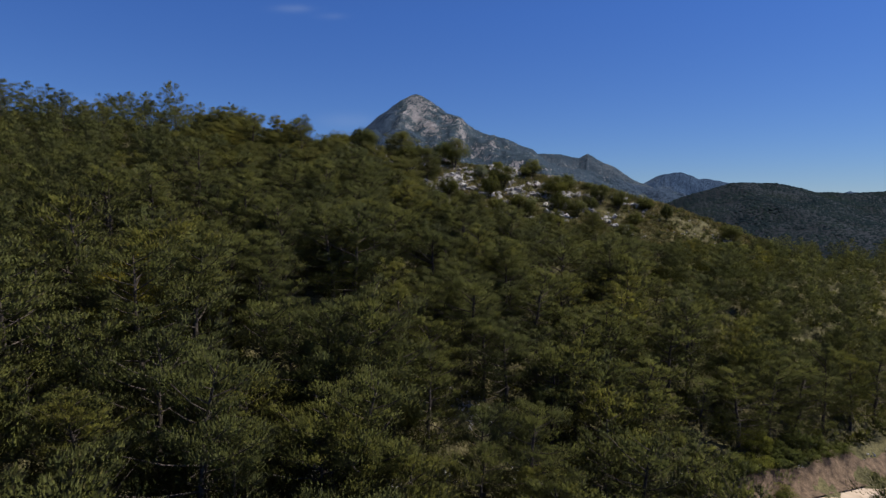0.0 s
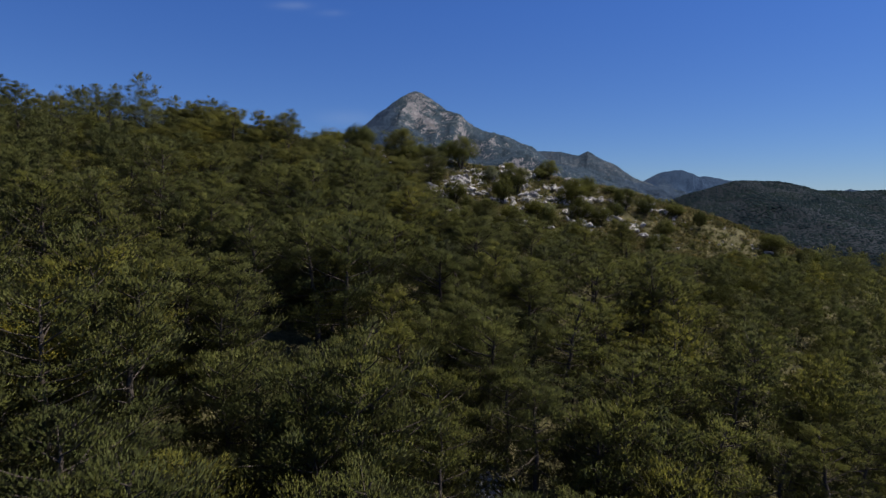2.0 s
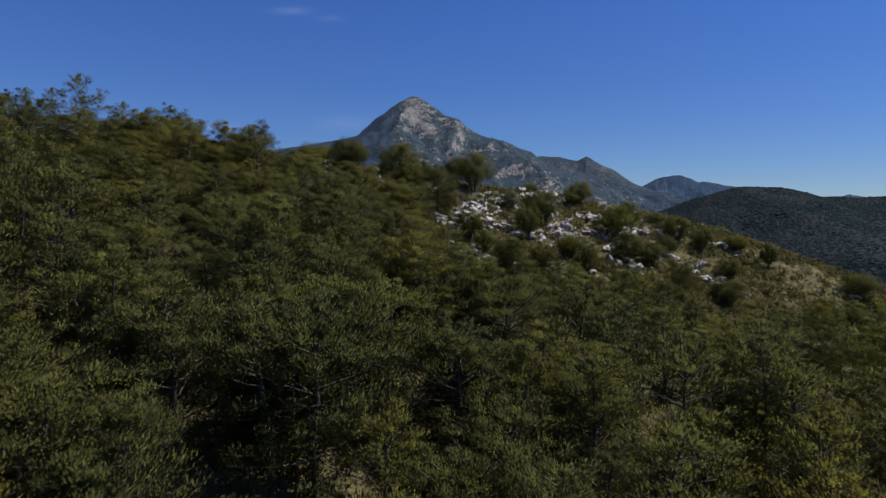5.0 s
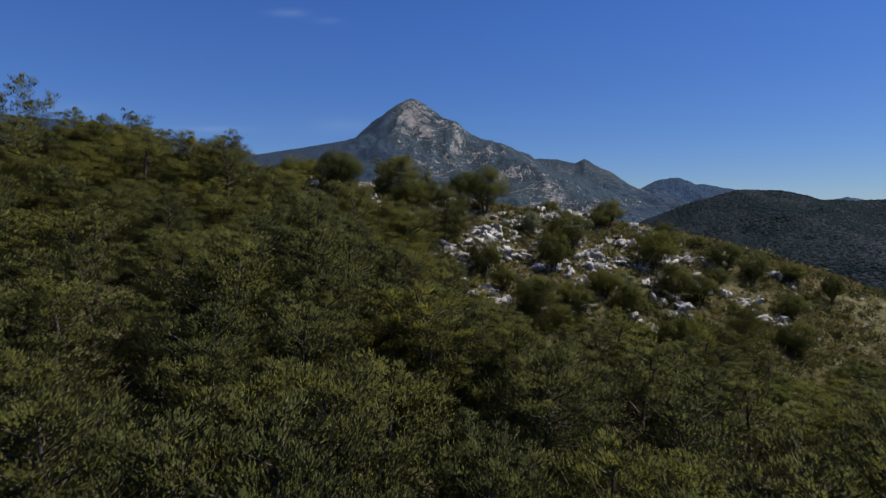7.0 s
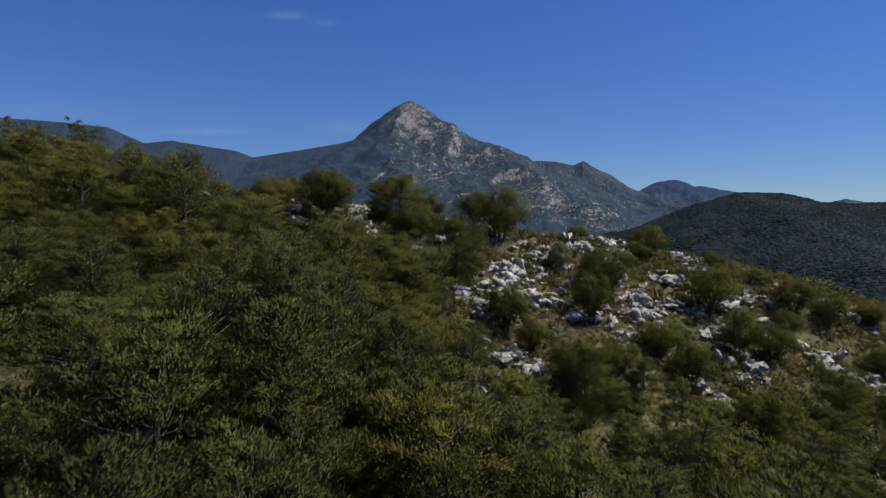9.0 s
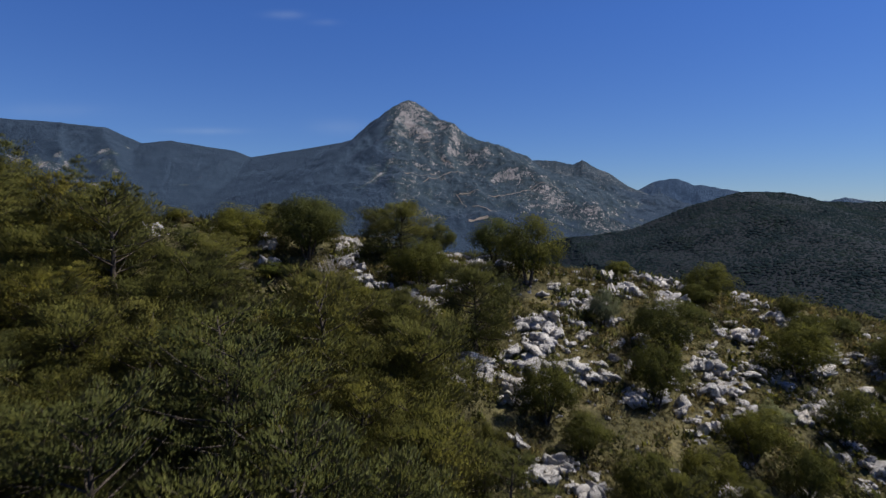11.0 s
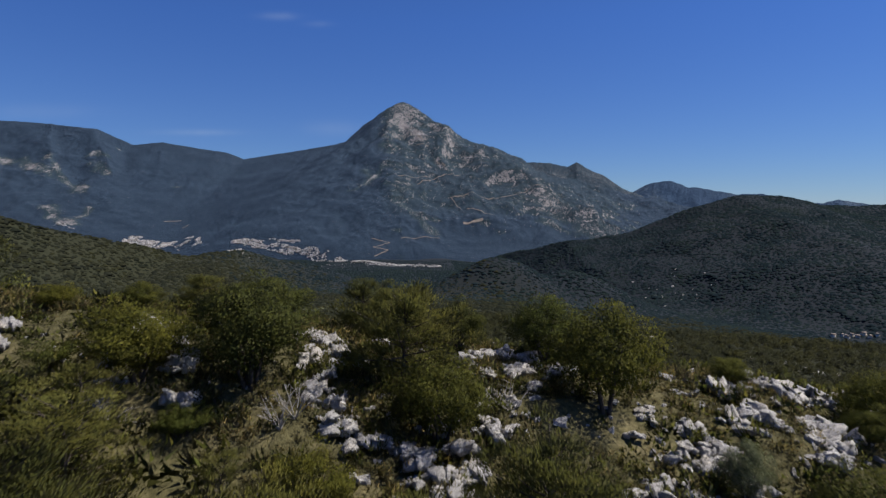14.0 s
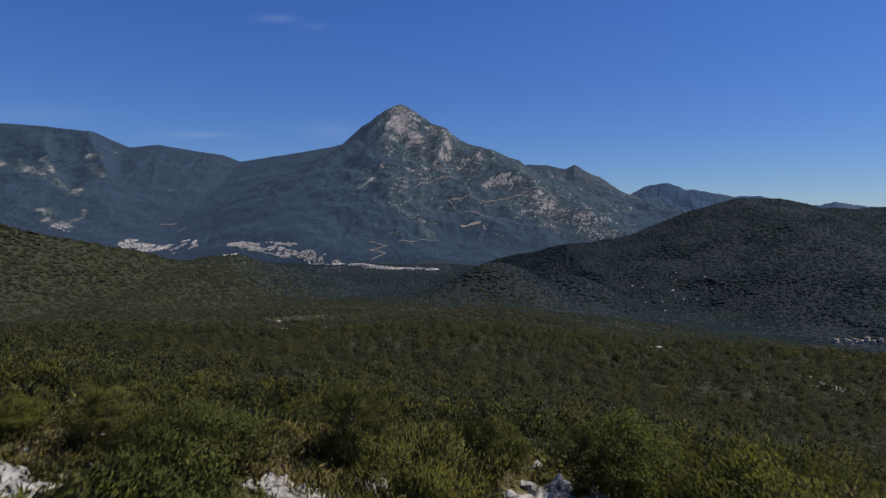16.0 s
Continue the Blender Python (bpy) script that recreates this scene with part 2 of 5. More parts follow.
# ---- materials ----
def material(name, rough=0.8, spec=0.3):
    m = bpy.data.materials.new(name)
    m.use_nodes = True
    b = m.node_tree.nodes["Principled BSDF"]
    b.inputs["Roughness"].default_value = rough
    b.inputs["Specular IOR Level"].default_value = spec
    return m, m.node_tree.nodes, m.node_tree.links, b


def ramp(nodes, links, source, stops):
    r = nodes.new("ShaderNodeValToRGB")
    e = r.color_ramp.elements
    while len(e) < len(stops):
        e.new(0.5)
    for k, (p, c) in enumerate(stops):
        e[k].position, e[k].color = p, (*c, 1)
    links.new(source, r.inputs[0])
    return r.outputs[0]


def noise_node(nodes, links, scale, detail=4.0, rough=0.55, coords="Object"):
    tc = nodes.new("ShaderNodeTexCoord")
    n = nodes.new("ShaderNodeTexNoise")
    n.inputs["Scale"].default_value, n.inputs["Detail"].default_value, n.inputs["Roughness"].default_value = scale, detail, rough
    links.new(tc.outputs[coords], n.inputs["Vector"])
    return n.outputs["Fac"]


def mix(nodes, links, fac, a, b, mode="MIX"):
    m = nodes.new("ShaderNodeMix")
    m.data_type, m.blend_type = "RGBA", mode
    for v, k in ((fac, 0), (a, 6), (b, 7)):
        if isinstance(v, (int, float)):
            m.inputs[k].default_value = v
        elif isinstance(v, tuple):
            m.inputs[k].default_value = (*v, 1)
        else:
            links.new(v, m.inputs[k])
    return m.outputs[2]


def bump(nodes, links, b, height, strength, distance):
    n = nodes.new("ShaderNodeBump")
    n.inputs["Strength"].default_value, n.inputs["Distance"].default_value = strength, distance
    links.new(height, n.inputs["Height"])
    links.new(n.outputs[0], b.inputs["Normal"])


def foliage(name, stops, wide=None, grain=9.0, through_light=0.3, single=True, loose=0.34, speck_by=0.5, tint_by=1.0, gloss=0.08):
    """Leaves: colour varies from leaf to leaf, in patches, and from tree to tree (by object, or by the attribute "tone" in a wood)."""
    m, n, l, b = material(name, 0.66, gloss)
    g = n.new("ShaderNodeNewGeometry")
    c = ramp(n, l, g.outputs["Random Per Island"], stops)
    if single:
        o = n.new("ShaderNodeObjectInfo")
        which = o.outputs["Random"]
    else:
        o = n.new("ShaderNodeAttribute")
        o.attribute_name = "tone"
        which = o.outputs["Fac"]
    tint = ramp(n, l, which, TREE_TINTS)
    c = mix(n, l, tint_by, c, tint, "MULTIPLY")
    patch = ramp(n, l, noise_node(n, l, wide or 0.16, 3.0, 0.6), [(0.3, (0.74, 0.8, 0.82)), (0.5, (1.0, 1.0, 1.0)), (0.7, (1.14, 1.12, 0.92))])
    c = mix(n, l, 1.0, c, patch, "MULTIPLY")
    speck = ramp(n, l, noise_node(n, l, grain * 1.6, 2.0, 0.6), [(0.32, (0.76, 0.78, 0.8)), (0.5, (1.0, 1.0, 1.0)), (0.7, (1.16, 1.14, 1.08))])
    c = mix(n, l, speck_by, c, speck, "MULTIPLY")
    l.new(c, b.inputs["Base Color"])
    at = n.new("ShaderNodeAttribute")
    at.attribute_name = "facing"
    vt = n.new("ShaderNodeVectorTransform")
    vt.vector_type, vt.convert_from, vt.convert_to = "NORMAL", "OBJECT", "WORLD"
    l.new(at.outputs["Vector"], vt.inputs[0])
    tc = n.new("ShaderNodeTexCoord")
    fine = n.new("ShaderNodeTexNoise")
    fine.inputs["Scale"].default_value, fine.inputs["Detail"].default_value = grain, 2.0
    l.new(tc.outputs["Object"], fine.inputs["Vector"])
    off = n.new("ShaderNodeVectorMath")
    off.operation = "MULTIPLY_ADD"
    off.inputs[1].default_value, off.inputs[2].default_value = (loose,) * 3, (-0.5 * loose,) * 3
    l.new(fine.outputs["Color"], off.inputs[0])
    add = n.new("ShaderNodeVectorMath")
    l.new(vt.outputs[0], add.inputs[0])
    l.new(off.outputs[0], add.inputs[1])
    vt = n.new("ShaderNodeVectorMath")
    vt.operation = "NORMALIZE"
    l.new(add.outputs[0], vt.inputs[0])
    l.new(vt.outputs[0], b.inputs["Normal"])
    t = n.new("ShaderNodeBsdfTranslucent")
    l.new(vt.outputs[0], t.inputs["Normal"])
    l.new(c, t.inputs["Color"])
    s = n.new("ShaderNodeMixShader")
    s.inputs[0].default_value = through_light
    l.new(b.outputs[0], s.inputs[1])
    l.new(t.outputs[0], s.inputs[2])
    l.new(s.outputs[0], n["Material Output"].inputs["Surface"])
    return m


TREE_TINTS = [(0.0, (0.76, 0.82, 0.86)), (0.25, (0.9, 0.93, 0.92)), (0.6, (1.02, 1.03, 0.94)), (0.85, (1.14, 1.12, 0.88)), (1.0, (1.32, 1.22, 0.8))]
PINE_STOPS = [(0.0, (0.105, 0.113, 0.037)), (0.5, (0.127, 0.133, 0.041)), (0.9, (0.146, 0.147, 0.044)), (1.0, (0.167, 0.144, 0.053))]
PINE = foliage("pine_needles", PINE_STOPS, 0.3, through_light=0.3)
WOOD_PINE = foliage("wood_pine_needles", PINE_STOPS, 0.22, through_light=0.3, single=False)
OAK = foliage("kermes_oak_leaves", [(0.0, (0.082, 0.087, 0.023)), (0.6, (0.112, 0.115, 0.028)), (1.0, (0.145, 0.138, 0.035))], 0.5, through_light=0.4, loose=0.24)
YELLOW_PINE = foliage("yellowish_pine_needles", [(0.0, (0.155, 0.142, 0.028)), (0.5, (0.185, 0.168, 0.03)), (1.0, (0.205, 0.178, 0.036))], 0.3, through_light=0.2)
YOUNG_PINE = foliage("young_pine_needles", [(0.0, (0.14, 0.138, 0.039)), (0.5, (0.172, 0.165, 0.043)), (1.0, (0.205, 0.183, 0.05))], 0.3, through_light=0.36)
MAQUIS = foliage("maquis_leaves", [(0.0, (0.07, 0.078, 0.02)), (0.6, (0.1, 0.107, 0.026)), (1.0, (0.15, 0.135, 0.04))], 0.5, single=False)
OLIVE = foliage("grey_green_leaves", [(0.0, (0.118, 0.134, 0.077)), (0.6, (0.185, 0.202, 0.116)), (1.0, (0.269, 0.269, 0.169))], 0.5)
GROVE = foliage("olive_leaves", [(0.0, (0.11, 0.12, 0.085)), (0.6, (0.15, 0.16, 0.115)), (1.0, (0.2, 0.2, 0.155))], 0.1, single=False)
SCRUB = foliage("dry_scrub", [(0.0, (0.11, 0.11, 0.04)), (0.5, (0.165, 0.14, 0.06)), (0.8, (0.22, 0.165, 0.08)), (1.0, (0.3, 0.23, 0.12))], 0.35, single=False)
LIGHT_OAK = foliage("light_oak_leaves", [(0.0, (0.065, 0.078, 0.017)), (0.6, (0.1, 0.113, 0.024)), (1.0, (0.14, 0.135, 0.033))], 0.5, loose=0.24)
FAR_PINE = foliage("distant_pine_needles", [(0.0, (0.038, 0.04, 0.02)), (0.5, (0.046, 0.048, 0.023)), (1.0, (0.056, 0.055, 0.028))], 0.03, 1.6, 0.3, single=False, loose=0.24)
# Darker, bluer than FAR_PINE: crown shade and distance haze put into the colour.
DISTANT_PINE = foliage("hazed_far_needles", [(0.0, (0.0205, 0.0225, 0.0165)), (0.5, (0.0245, 0.0262, 0.0188)), (1.0, (0.0305, 0.0312, 0.0215))], 0.02, 0.8, 0.25, single=False, loose=0.25, tint_by=0.7, gloss=0.0)
# Hill and plain pines: aerial haze is painted in as blue-green needles.
HAZED_PINE = foliage("hazed_pine_needles", [(0.0, (0.0135, 0.0215, 0.026)), (0.5, (0.016, 0.0245, 0.0295)), (1.0, (0.02, 0.029, 0.0335))], 0.012, 0.5, 0.2, single=False, loose=0.25, tint_by=0.5, gloss=0.0)


def bark_material():
    m, n, l, b = material("pine_bark", 0.9, 0.2)
    l.new(ramp(n, l, noise_node(n, l, 9.0, 5), [(0.3, (0.035, 0.028, 0.023)), (0.6, (0.085, 0.068, 0.056)), (0.8, (0.15, 0.13, 0.115))]), b.inputs["Base Color"])
    bump(n, l, b, noise_node(n, l, 24.0, 4), 0.6, 0.03)
    return m


def limestone_material():
    m, n, l, b = material("weathered_limestone", 0.88, 0.25)
    big = ramp(n, l, noise_node(n, l, 1.1, 5, 0.62), [(0.25, (0.14, 0.133, 0.13)), (0.42, (0.33, 0.315, 0.305)), (0.62, (0.52, 0.495, 0.475))])
    spots = ramp(n, l, noise_node(n, l, 7.5, 5, 0.7), [(0.3, (0.22, 0.21, 0.2)), (0.42, (0.9, 0.9, 0.9)), (0.75, (1.15, 1.12, 1.06))])
    o = n.new("ShaderNodeObjectInfo")
    tint = ramp(n, l, o.outputs["Random"], [(0.0, (0.82, 0.82, 0.83)), (0.6, (1, 1, 1)), (1.0, (1.08, 1.04, 0.97))])
    c = mix(n, l, 1.0, mix(n, l, 0.8, big, spots, "MULTIPLY"), tint, "MULTIPLY")
    l.new(c, b.inputs["Base Color"])
    bump(n, l, b, noise_node(n, l, 6.5, 8, 0.75), 1.0, 0.16)
    return m


def soil_material():
    m, n, l, b = material("stony_soil_far_hazed", 0.95, 0.15)
    soil = ramp(n, l, noise_node(n, l, 0.35, 6, 0.65), [(0.3, (0.055, 0.05, 0.024)), (0.5, (0.095, 0.085, 0.04)), (0.7, (0.16, 0.135, 0.07))])
    litter = ramp(n, l, noise_node(n, l, 3.2, 5, 0.7), [(0.35, (0.45, 0.45, 0.4)), (0.55, (1, 1, 1)), (0.75, (1.5, 1.42, 1.3))])
    near = mix(n, l, 0.9, soil, litter, "MULTIPLY")
    # Wooded floor: the shade between far crowns is painted in as dark soil.
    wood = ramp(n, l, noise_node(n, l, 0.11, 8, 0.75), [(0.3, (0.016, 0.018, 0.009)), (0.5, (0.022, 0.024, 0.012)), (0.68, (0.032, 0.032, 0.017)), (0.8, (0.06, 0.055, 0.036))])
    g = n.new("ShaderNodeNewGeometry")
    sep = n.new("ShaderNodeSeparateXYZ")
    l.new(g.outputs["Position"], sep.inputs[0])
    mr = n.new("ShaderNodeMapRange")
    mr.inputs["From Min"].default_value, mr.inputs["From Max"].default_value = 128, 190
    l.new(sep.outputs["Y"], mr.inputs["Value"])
    # Far hill floor: distance haze painted into the ground as blue.
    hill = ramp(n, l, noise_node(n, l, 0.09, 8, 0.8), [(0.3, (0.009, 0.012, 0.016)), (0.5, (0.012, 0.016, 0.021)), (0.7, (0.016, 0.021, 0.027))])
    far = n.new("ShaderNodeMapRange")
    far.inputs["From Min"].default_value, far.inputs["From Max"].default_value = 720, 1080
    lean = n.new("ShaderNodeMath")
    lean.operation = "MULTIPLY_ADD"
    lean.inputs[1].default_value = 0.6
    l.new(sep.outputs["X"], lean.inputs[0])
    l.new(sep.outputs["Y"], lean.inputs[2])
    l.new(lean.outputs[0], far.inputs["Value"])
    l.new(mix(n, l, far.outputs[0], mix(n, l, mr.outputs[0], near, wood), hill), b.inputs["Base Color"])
    bump(n, l, b, noise_node(n, l, 2.0, 8, 0.7), 0.7, 0.25)
    return m


def mountain_material(name, green, rock, dry_and_lit=0.8):
    """Scrub over limestone, the scrub's blue standing for haze; the attribute "bare" says where the rock shows."""
    m, n, l, b = material(name, 0.95, 0.1)
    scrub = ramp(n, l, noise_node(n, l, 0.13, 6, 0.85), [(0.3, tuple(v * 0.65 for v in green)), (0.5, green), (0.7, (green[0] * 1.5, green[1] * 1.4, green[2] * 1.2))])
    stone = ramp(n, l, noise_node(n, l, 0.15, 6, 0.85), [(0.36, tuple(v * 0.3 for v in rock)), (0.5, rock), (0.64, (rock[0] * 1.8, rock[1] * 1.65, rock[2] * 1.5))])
    at = n.new("ShaderNodeAttribute")
    at.attribute_name = "bare"

    def maths(op, a, c):
        k = n.new("ShaderNodeMath")
        k.operation = op
        for v, i in ((a, 0), (c, 1)):
            if isinstance(v, (int, float)):
                k.inputs[i].default_value = v
            else:
                l.new(v, k.inputs[i])
        return k.outputs[0]
    steep = n.new("ShaderNodeMapping")
    steep.inputs["Scale"].default_value = (1.0, 1.0, 0.4)
    tc = n.new("ShaderNodeTexCoord")
    l.new(tc.outputs["Object"], steep.inputs[0])
    fine = n.new("ShaderNodeTexNoise")
    fine.inputs["Scale"].default_value, fine.inputs["Detail"].default_value, fine.inputs["Roughness"].default_value = 0.11, 5.0, 0.85
    l.new(steep.outputs[0], fine.inputs["Vector"])
    grain = maths("ADD", maths("MULTIPLY", fine.outputs["Fac"], 1.15), maths("MULTIPLY", noise_node(n, l, 0.013, 4, 0.75), 0.25))
    mask = maths("ADD", grain, maths("MULTIPLY", at.outputs["Fac"], 0.62))
    fac = ramp(n, l, mask, [(0.88, (0, 0, 0)), (0.915, (1, 1, 1))])
    # Drier scrub, and the sunlit right flank's clearer tone, painted where bare is high.
    dry = ramp(n, l, at.outputs["Fac"], [(0.06, (0, 0, 0)), (0.14, (dry_and_lit, dry_and_lit, dry_and_lit))])
    scrub = mix(n, l, dry, scrub, mix(n, l, 1.0, scrub, (1.2, 1.16, 0.86), "MULTIPLY"))
    l.new(mix(n, l, fac, scrub, stone), b.inputs["Base Color"])
    bump(n, l, b, noise_node(n, l, 0.045, 9, 0.8), 1.0, 16.0)
    return m


def plain(name, a, b_, scale, rough=0.9, strength=0.3, depth=0.05):
    m, n, l, b = material(name, rough, 0.25)
    l.new(ramp(n, l, noise_node(n, l, scale, 5, 0.65), [(0.3, a), (0.7, b_)]), b.inputs["Base Color"])
    bump(n, l, b, noise_node(n, l, scale * 3, 5, 0.65), strength, depth)
    return m


def house_wall():
    """Whitewash, bare concrete and tile, differing from house to house."""
    m, n, l, b = material("whitewashed_wall", 0.9, 0.2)
    g = n.new("ShaderNodeNewGeometry")
    c = ramp(n, l, g.outputs["Random Per Island"], [(0.0, (0.09, 0.08, 0.07)), (0.3, (0.18, 0.155, 0.135)), (0.55, (0.42, 0.39, 0.36)), (1.0, (0.78, 0.76, 0.73))])
    l.new(mix(n, l, 0.5, c, ramp(n, l, noise_node(n, l, 0.5, 3), [(0.3, (0.6, 0.6, 0.6)), (0.7, (1, 1, 1))]), "MULTIPLY"), b.inputs["Base Color"])
    return m


BARK = bark_material()
LIMESTONE = limestone_material()
DEAD_WOOD = plain("grey_dead_wood", (0.2, 0.18, 0.165), (0.42, 0.39, 0.36), 6.0)
SOIL = soil_material()
# Distance haze is painted as blue into the scrub colours of all three.
MOUNTAIN = mountain_material("hazed_mountain_scrub_and_rock", (0.0275, 0.0455, 0.074), (0.25, 0.236, 0.24), 0.8)
RIDGE = mountain_material("hazed_ridge_scrub_and_rock", (0.026, 0.042, 0.064), (0.13, 0.135, 0.145), 0.2)
HAZY = mountain_material("hazed_distant_scrub", (0.03, 0.055, 0.1), (0.065, 0.09, 0.125), 0.0)
TRACK = plain("pale_dirt", (0.3, 0.225, 0.155), (0.47, 0.375, 0.285), 0.6)
VILLAGE_WALL = plain("village_plaster", (0.42, 0.36, 0.29), (0.8, 0.72, 0.6), 0.08)
ROOF_TILE = plain("brown_roof_tile", (0.16, 0.13, 0.11), (0.27, 0.22, 0.19), 1.5)
ORANGE_TILE = plain("orange_roof_tile", (0.3, 0.13, 0.07), (0.48, 0.22, 0.12), 1.5)
MOUNTAIN_TRACK = plain("pale_scree", (0.13, 0.11, 0.095), (0.26, 0.22, 0.185), 0.05)
BANK = plain("red_earth", (0.045, 0.03, 0.02), (0.19, 0.13, 0.085), 1.6, 0.95, 0.8, 0.2)
HOUSE_WALL = house_wall()


# ---- meshes ----
def mesh_of(name, verts, faces, facing=None, mat=None, smooth=False):
    """verts (n, 3) and faces (m, 3 or 4) as arrays."""
    verts, faces = np.asarray(verts, np.float32), np.asarray(faces, np.int32)
    me = bpy.data.meshes.new(name)
    m, k = faces.shape
    me.vertices.add(len(verts))
    me.vertices.foreach_set("co", verts.ravel())
    me.loops.add(m * k)
    me.loops.foreach_set("vertex_index", faces.ravel())
    me.polygons.add(m)
    me.polygons.foreach_set("loop_start", np.arange(0, m * k, k, dtype=np.int32))
    if smooth:
        me.polygons.foreach_set("use_smooth", np.ones(m, bool))
    if facing is not None:
        at = me.attributes.new("facing", "FLOAT_VECTOR", "POINT")
        at.data.foreach_set("vector", np.asarray(facing, np.float32).ravel())
    me.materials.append(mat)
    me.update(calc_edges=True)
    return me


def part(name, me, parent, label=""):
    ob = new(name, me)
    ob.parent = parent
    return tagged(ob, label)


def soup(tris):
    """Loose triangles, three corners and perhaps the way each one faces, as arguments of mesh_of."""
    return tris[:, :3].reshape(-1, 3), np.arange(len(tris) * 3).reshape(-1, 3), tris[:, 3:].reshape(-1, 3) if tris.shape[1] > 3 else None


def toned(me, tones):
    """Gives each triangle of a wood its tree's tone."""
    at = me.attributes.new("tone", "FLOAT", "POINT")
    at.data.foreach_set("value", np.repeat(np.asarray(tones, np.float32), 3))
    return me


def unit(v):
    return v / np.maximum(np.linalg.norm(v, axis=-1, keepdims=True), 1e-9)


def tufts(rng, centres, outward, length, width, rise=0.5, wild=0.5):
    n = len(centres)
    d = unit(outward + np.array([0, 0, rise]) + wild * rng.normal(size=(n, 3)))
    s = unit(np.cross(d, rng.normal(size=(n, 3))))
    ln = length * rng.uniform(0.7, 1.3, (n, 1))
    wd = width * rng.uniform(0.7, 1.3, (n, 1)) * 0.5
    base = centres - d * ln * 0.35
    face = unit(unit(outward) + np.array([0, 0, 0.25]) + 0.16 * rng.normal(size=(n, 3)))
    return np.stack([base - s * wd, base + s * wd, centres + d * ln * 0.65, face, face, face], 1)


def puffs(rng, centres, radii, each, length, width, flat=0.75, rise=0.5, wild=0.5, shell=0.35):
    """Clumps of leaves round centres: tufts that point outwards."""
    n = len(centres)
    d = unit(rng.normal(size=(n, each, 3)) + np.array([0, 0, 0.25]))
    r = radii[:, None, None] * (shell + (1 - shell) * rng.uniform(0, 1, (n, each, 1)) ** 0.5)
    c = centres[:, None, :] + d * r * np.array([1, 1, flat])
    return tufts(rng, c.reshape(-1, 3), d.reshape(-1, 3), length, width, rise, wild)


def rounded(crown, low, tall, share=0.7):
    """Turns the leaves' normals part of the way to the whole crown's roundness."""
    mid = crown[:, :3].mean(1)
    out = unit(mid - np.array([0, 0, low + 0.45 * (tall - low)])) 
    crown[:, 3:] = unit(crown[:, 3:] * (1 - share) + out[:, None, :] * share)
    return crown


def tube(points, radii, sides=5):
    points = np.asarray(points, float)
    ring = np.stack([np.cos(np.arange(sides) * 2 * np.pi / sides), np.sin(np.arange(sides) * 2 * np.pi / sides)], 1)
    verts, faces = [], []
    for i, p in enumerate(points):
        d = unit(points[min(i + 1, len(points) - 1)] - points[max(i - 1, 0)])
        a = unit(np.cross(d, [0.3, 0.9, 0.2]))
        b = np.cross(d, a)
        verts.append(p + radii[i] * (ring[:, :1] * a + ring[:, 1:] * b))
    for i in range(len(points) - 1):
        for k in range(sides):
            j = (k + 1) % sides
            faces.append((i * sides + k, i * sides + j, (i + 1) * sides + j, (i + 1) * sides + k))
    return np.concatenate(verts), np.array(faces)


def join(pieces):
    verts, faces, base = [], [], 0
    for v, f in pieces:
        verts.append(v)
        faces.append(f + base)
        base += len(v)
    return np.concatenate(verts), np.concatenate(faces)


def brushes(rng, centres, radii, axes, each, length, width, flat=0.6):
    """Sprays of upswept needle brushes that lean along their branch."""
    n = len(centres)
    d = unit(rng.normal(size=(n, each, 3)) + np.array([0, 0, 0.35]))
    r = radii[:, None, None] * (0.1 + 0.95 * rng.uniform(0, 1, (n, each, 1)) ** 0.7)
    c = (centres[:, None, :] + d * r * np.array([1, 1, flat])).reshape(-1, 3)
    along = np.repeat(axes, each, 0)
    out = d.reshape(-1, 3)
    aim = unit(0.55 * out + 0.6 * along + np.array([0, 0, 0.75]) + 0.28 * rng.normal(size=c.shape))
    side = unit(np.cross(aim, rng.normal(size=c.shape)))
    ln = length * rng.uniform(0.6, 1.4, (len(c), 1))
    wd = width * rng.uniform(0.7, 1.3, (len(c), 1)) * 0.5
    base = c - aim * ln * 0.4
    face = unit(out * np.array([1, 1, 1.35]) + np.array([0, 0, 0.22]) + 0.08 * rng.normal(size=c.shape))
    coat = np.stack([base - side * wd, base + side * wd, c + aim * ln * 0.6, face, face, face], 1)
    return coat


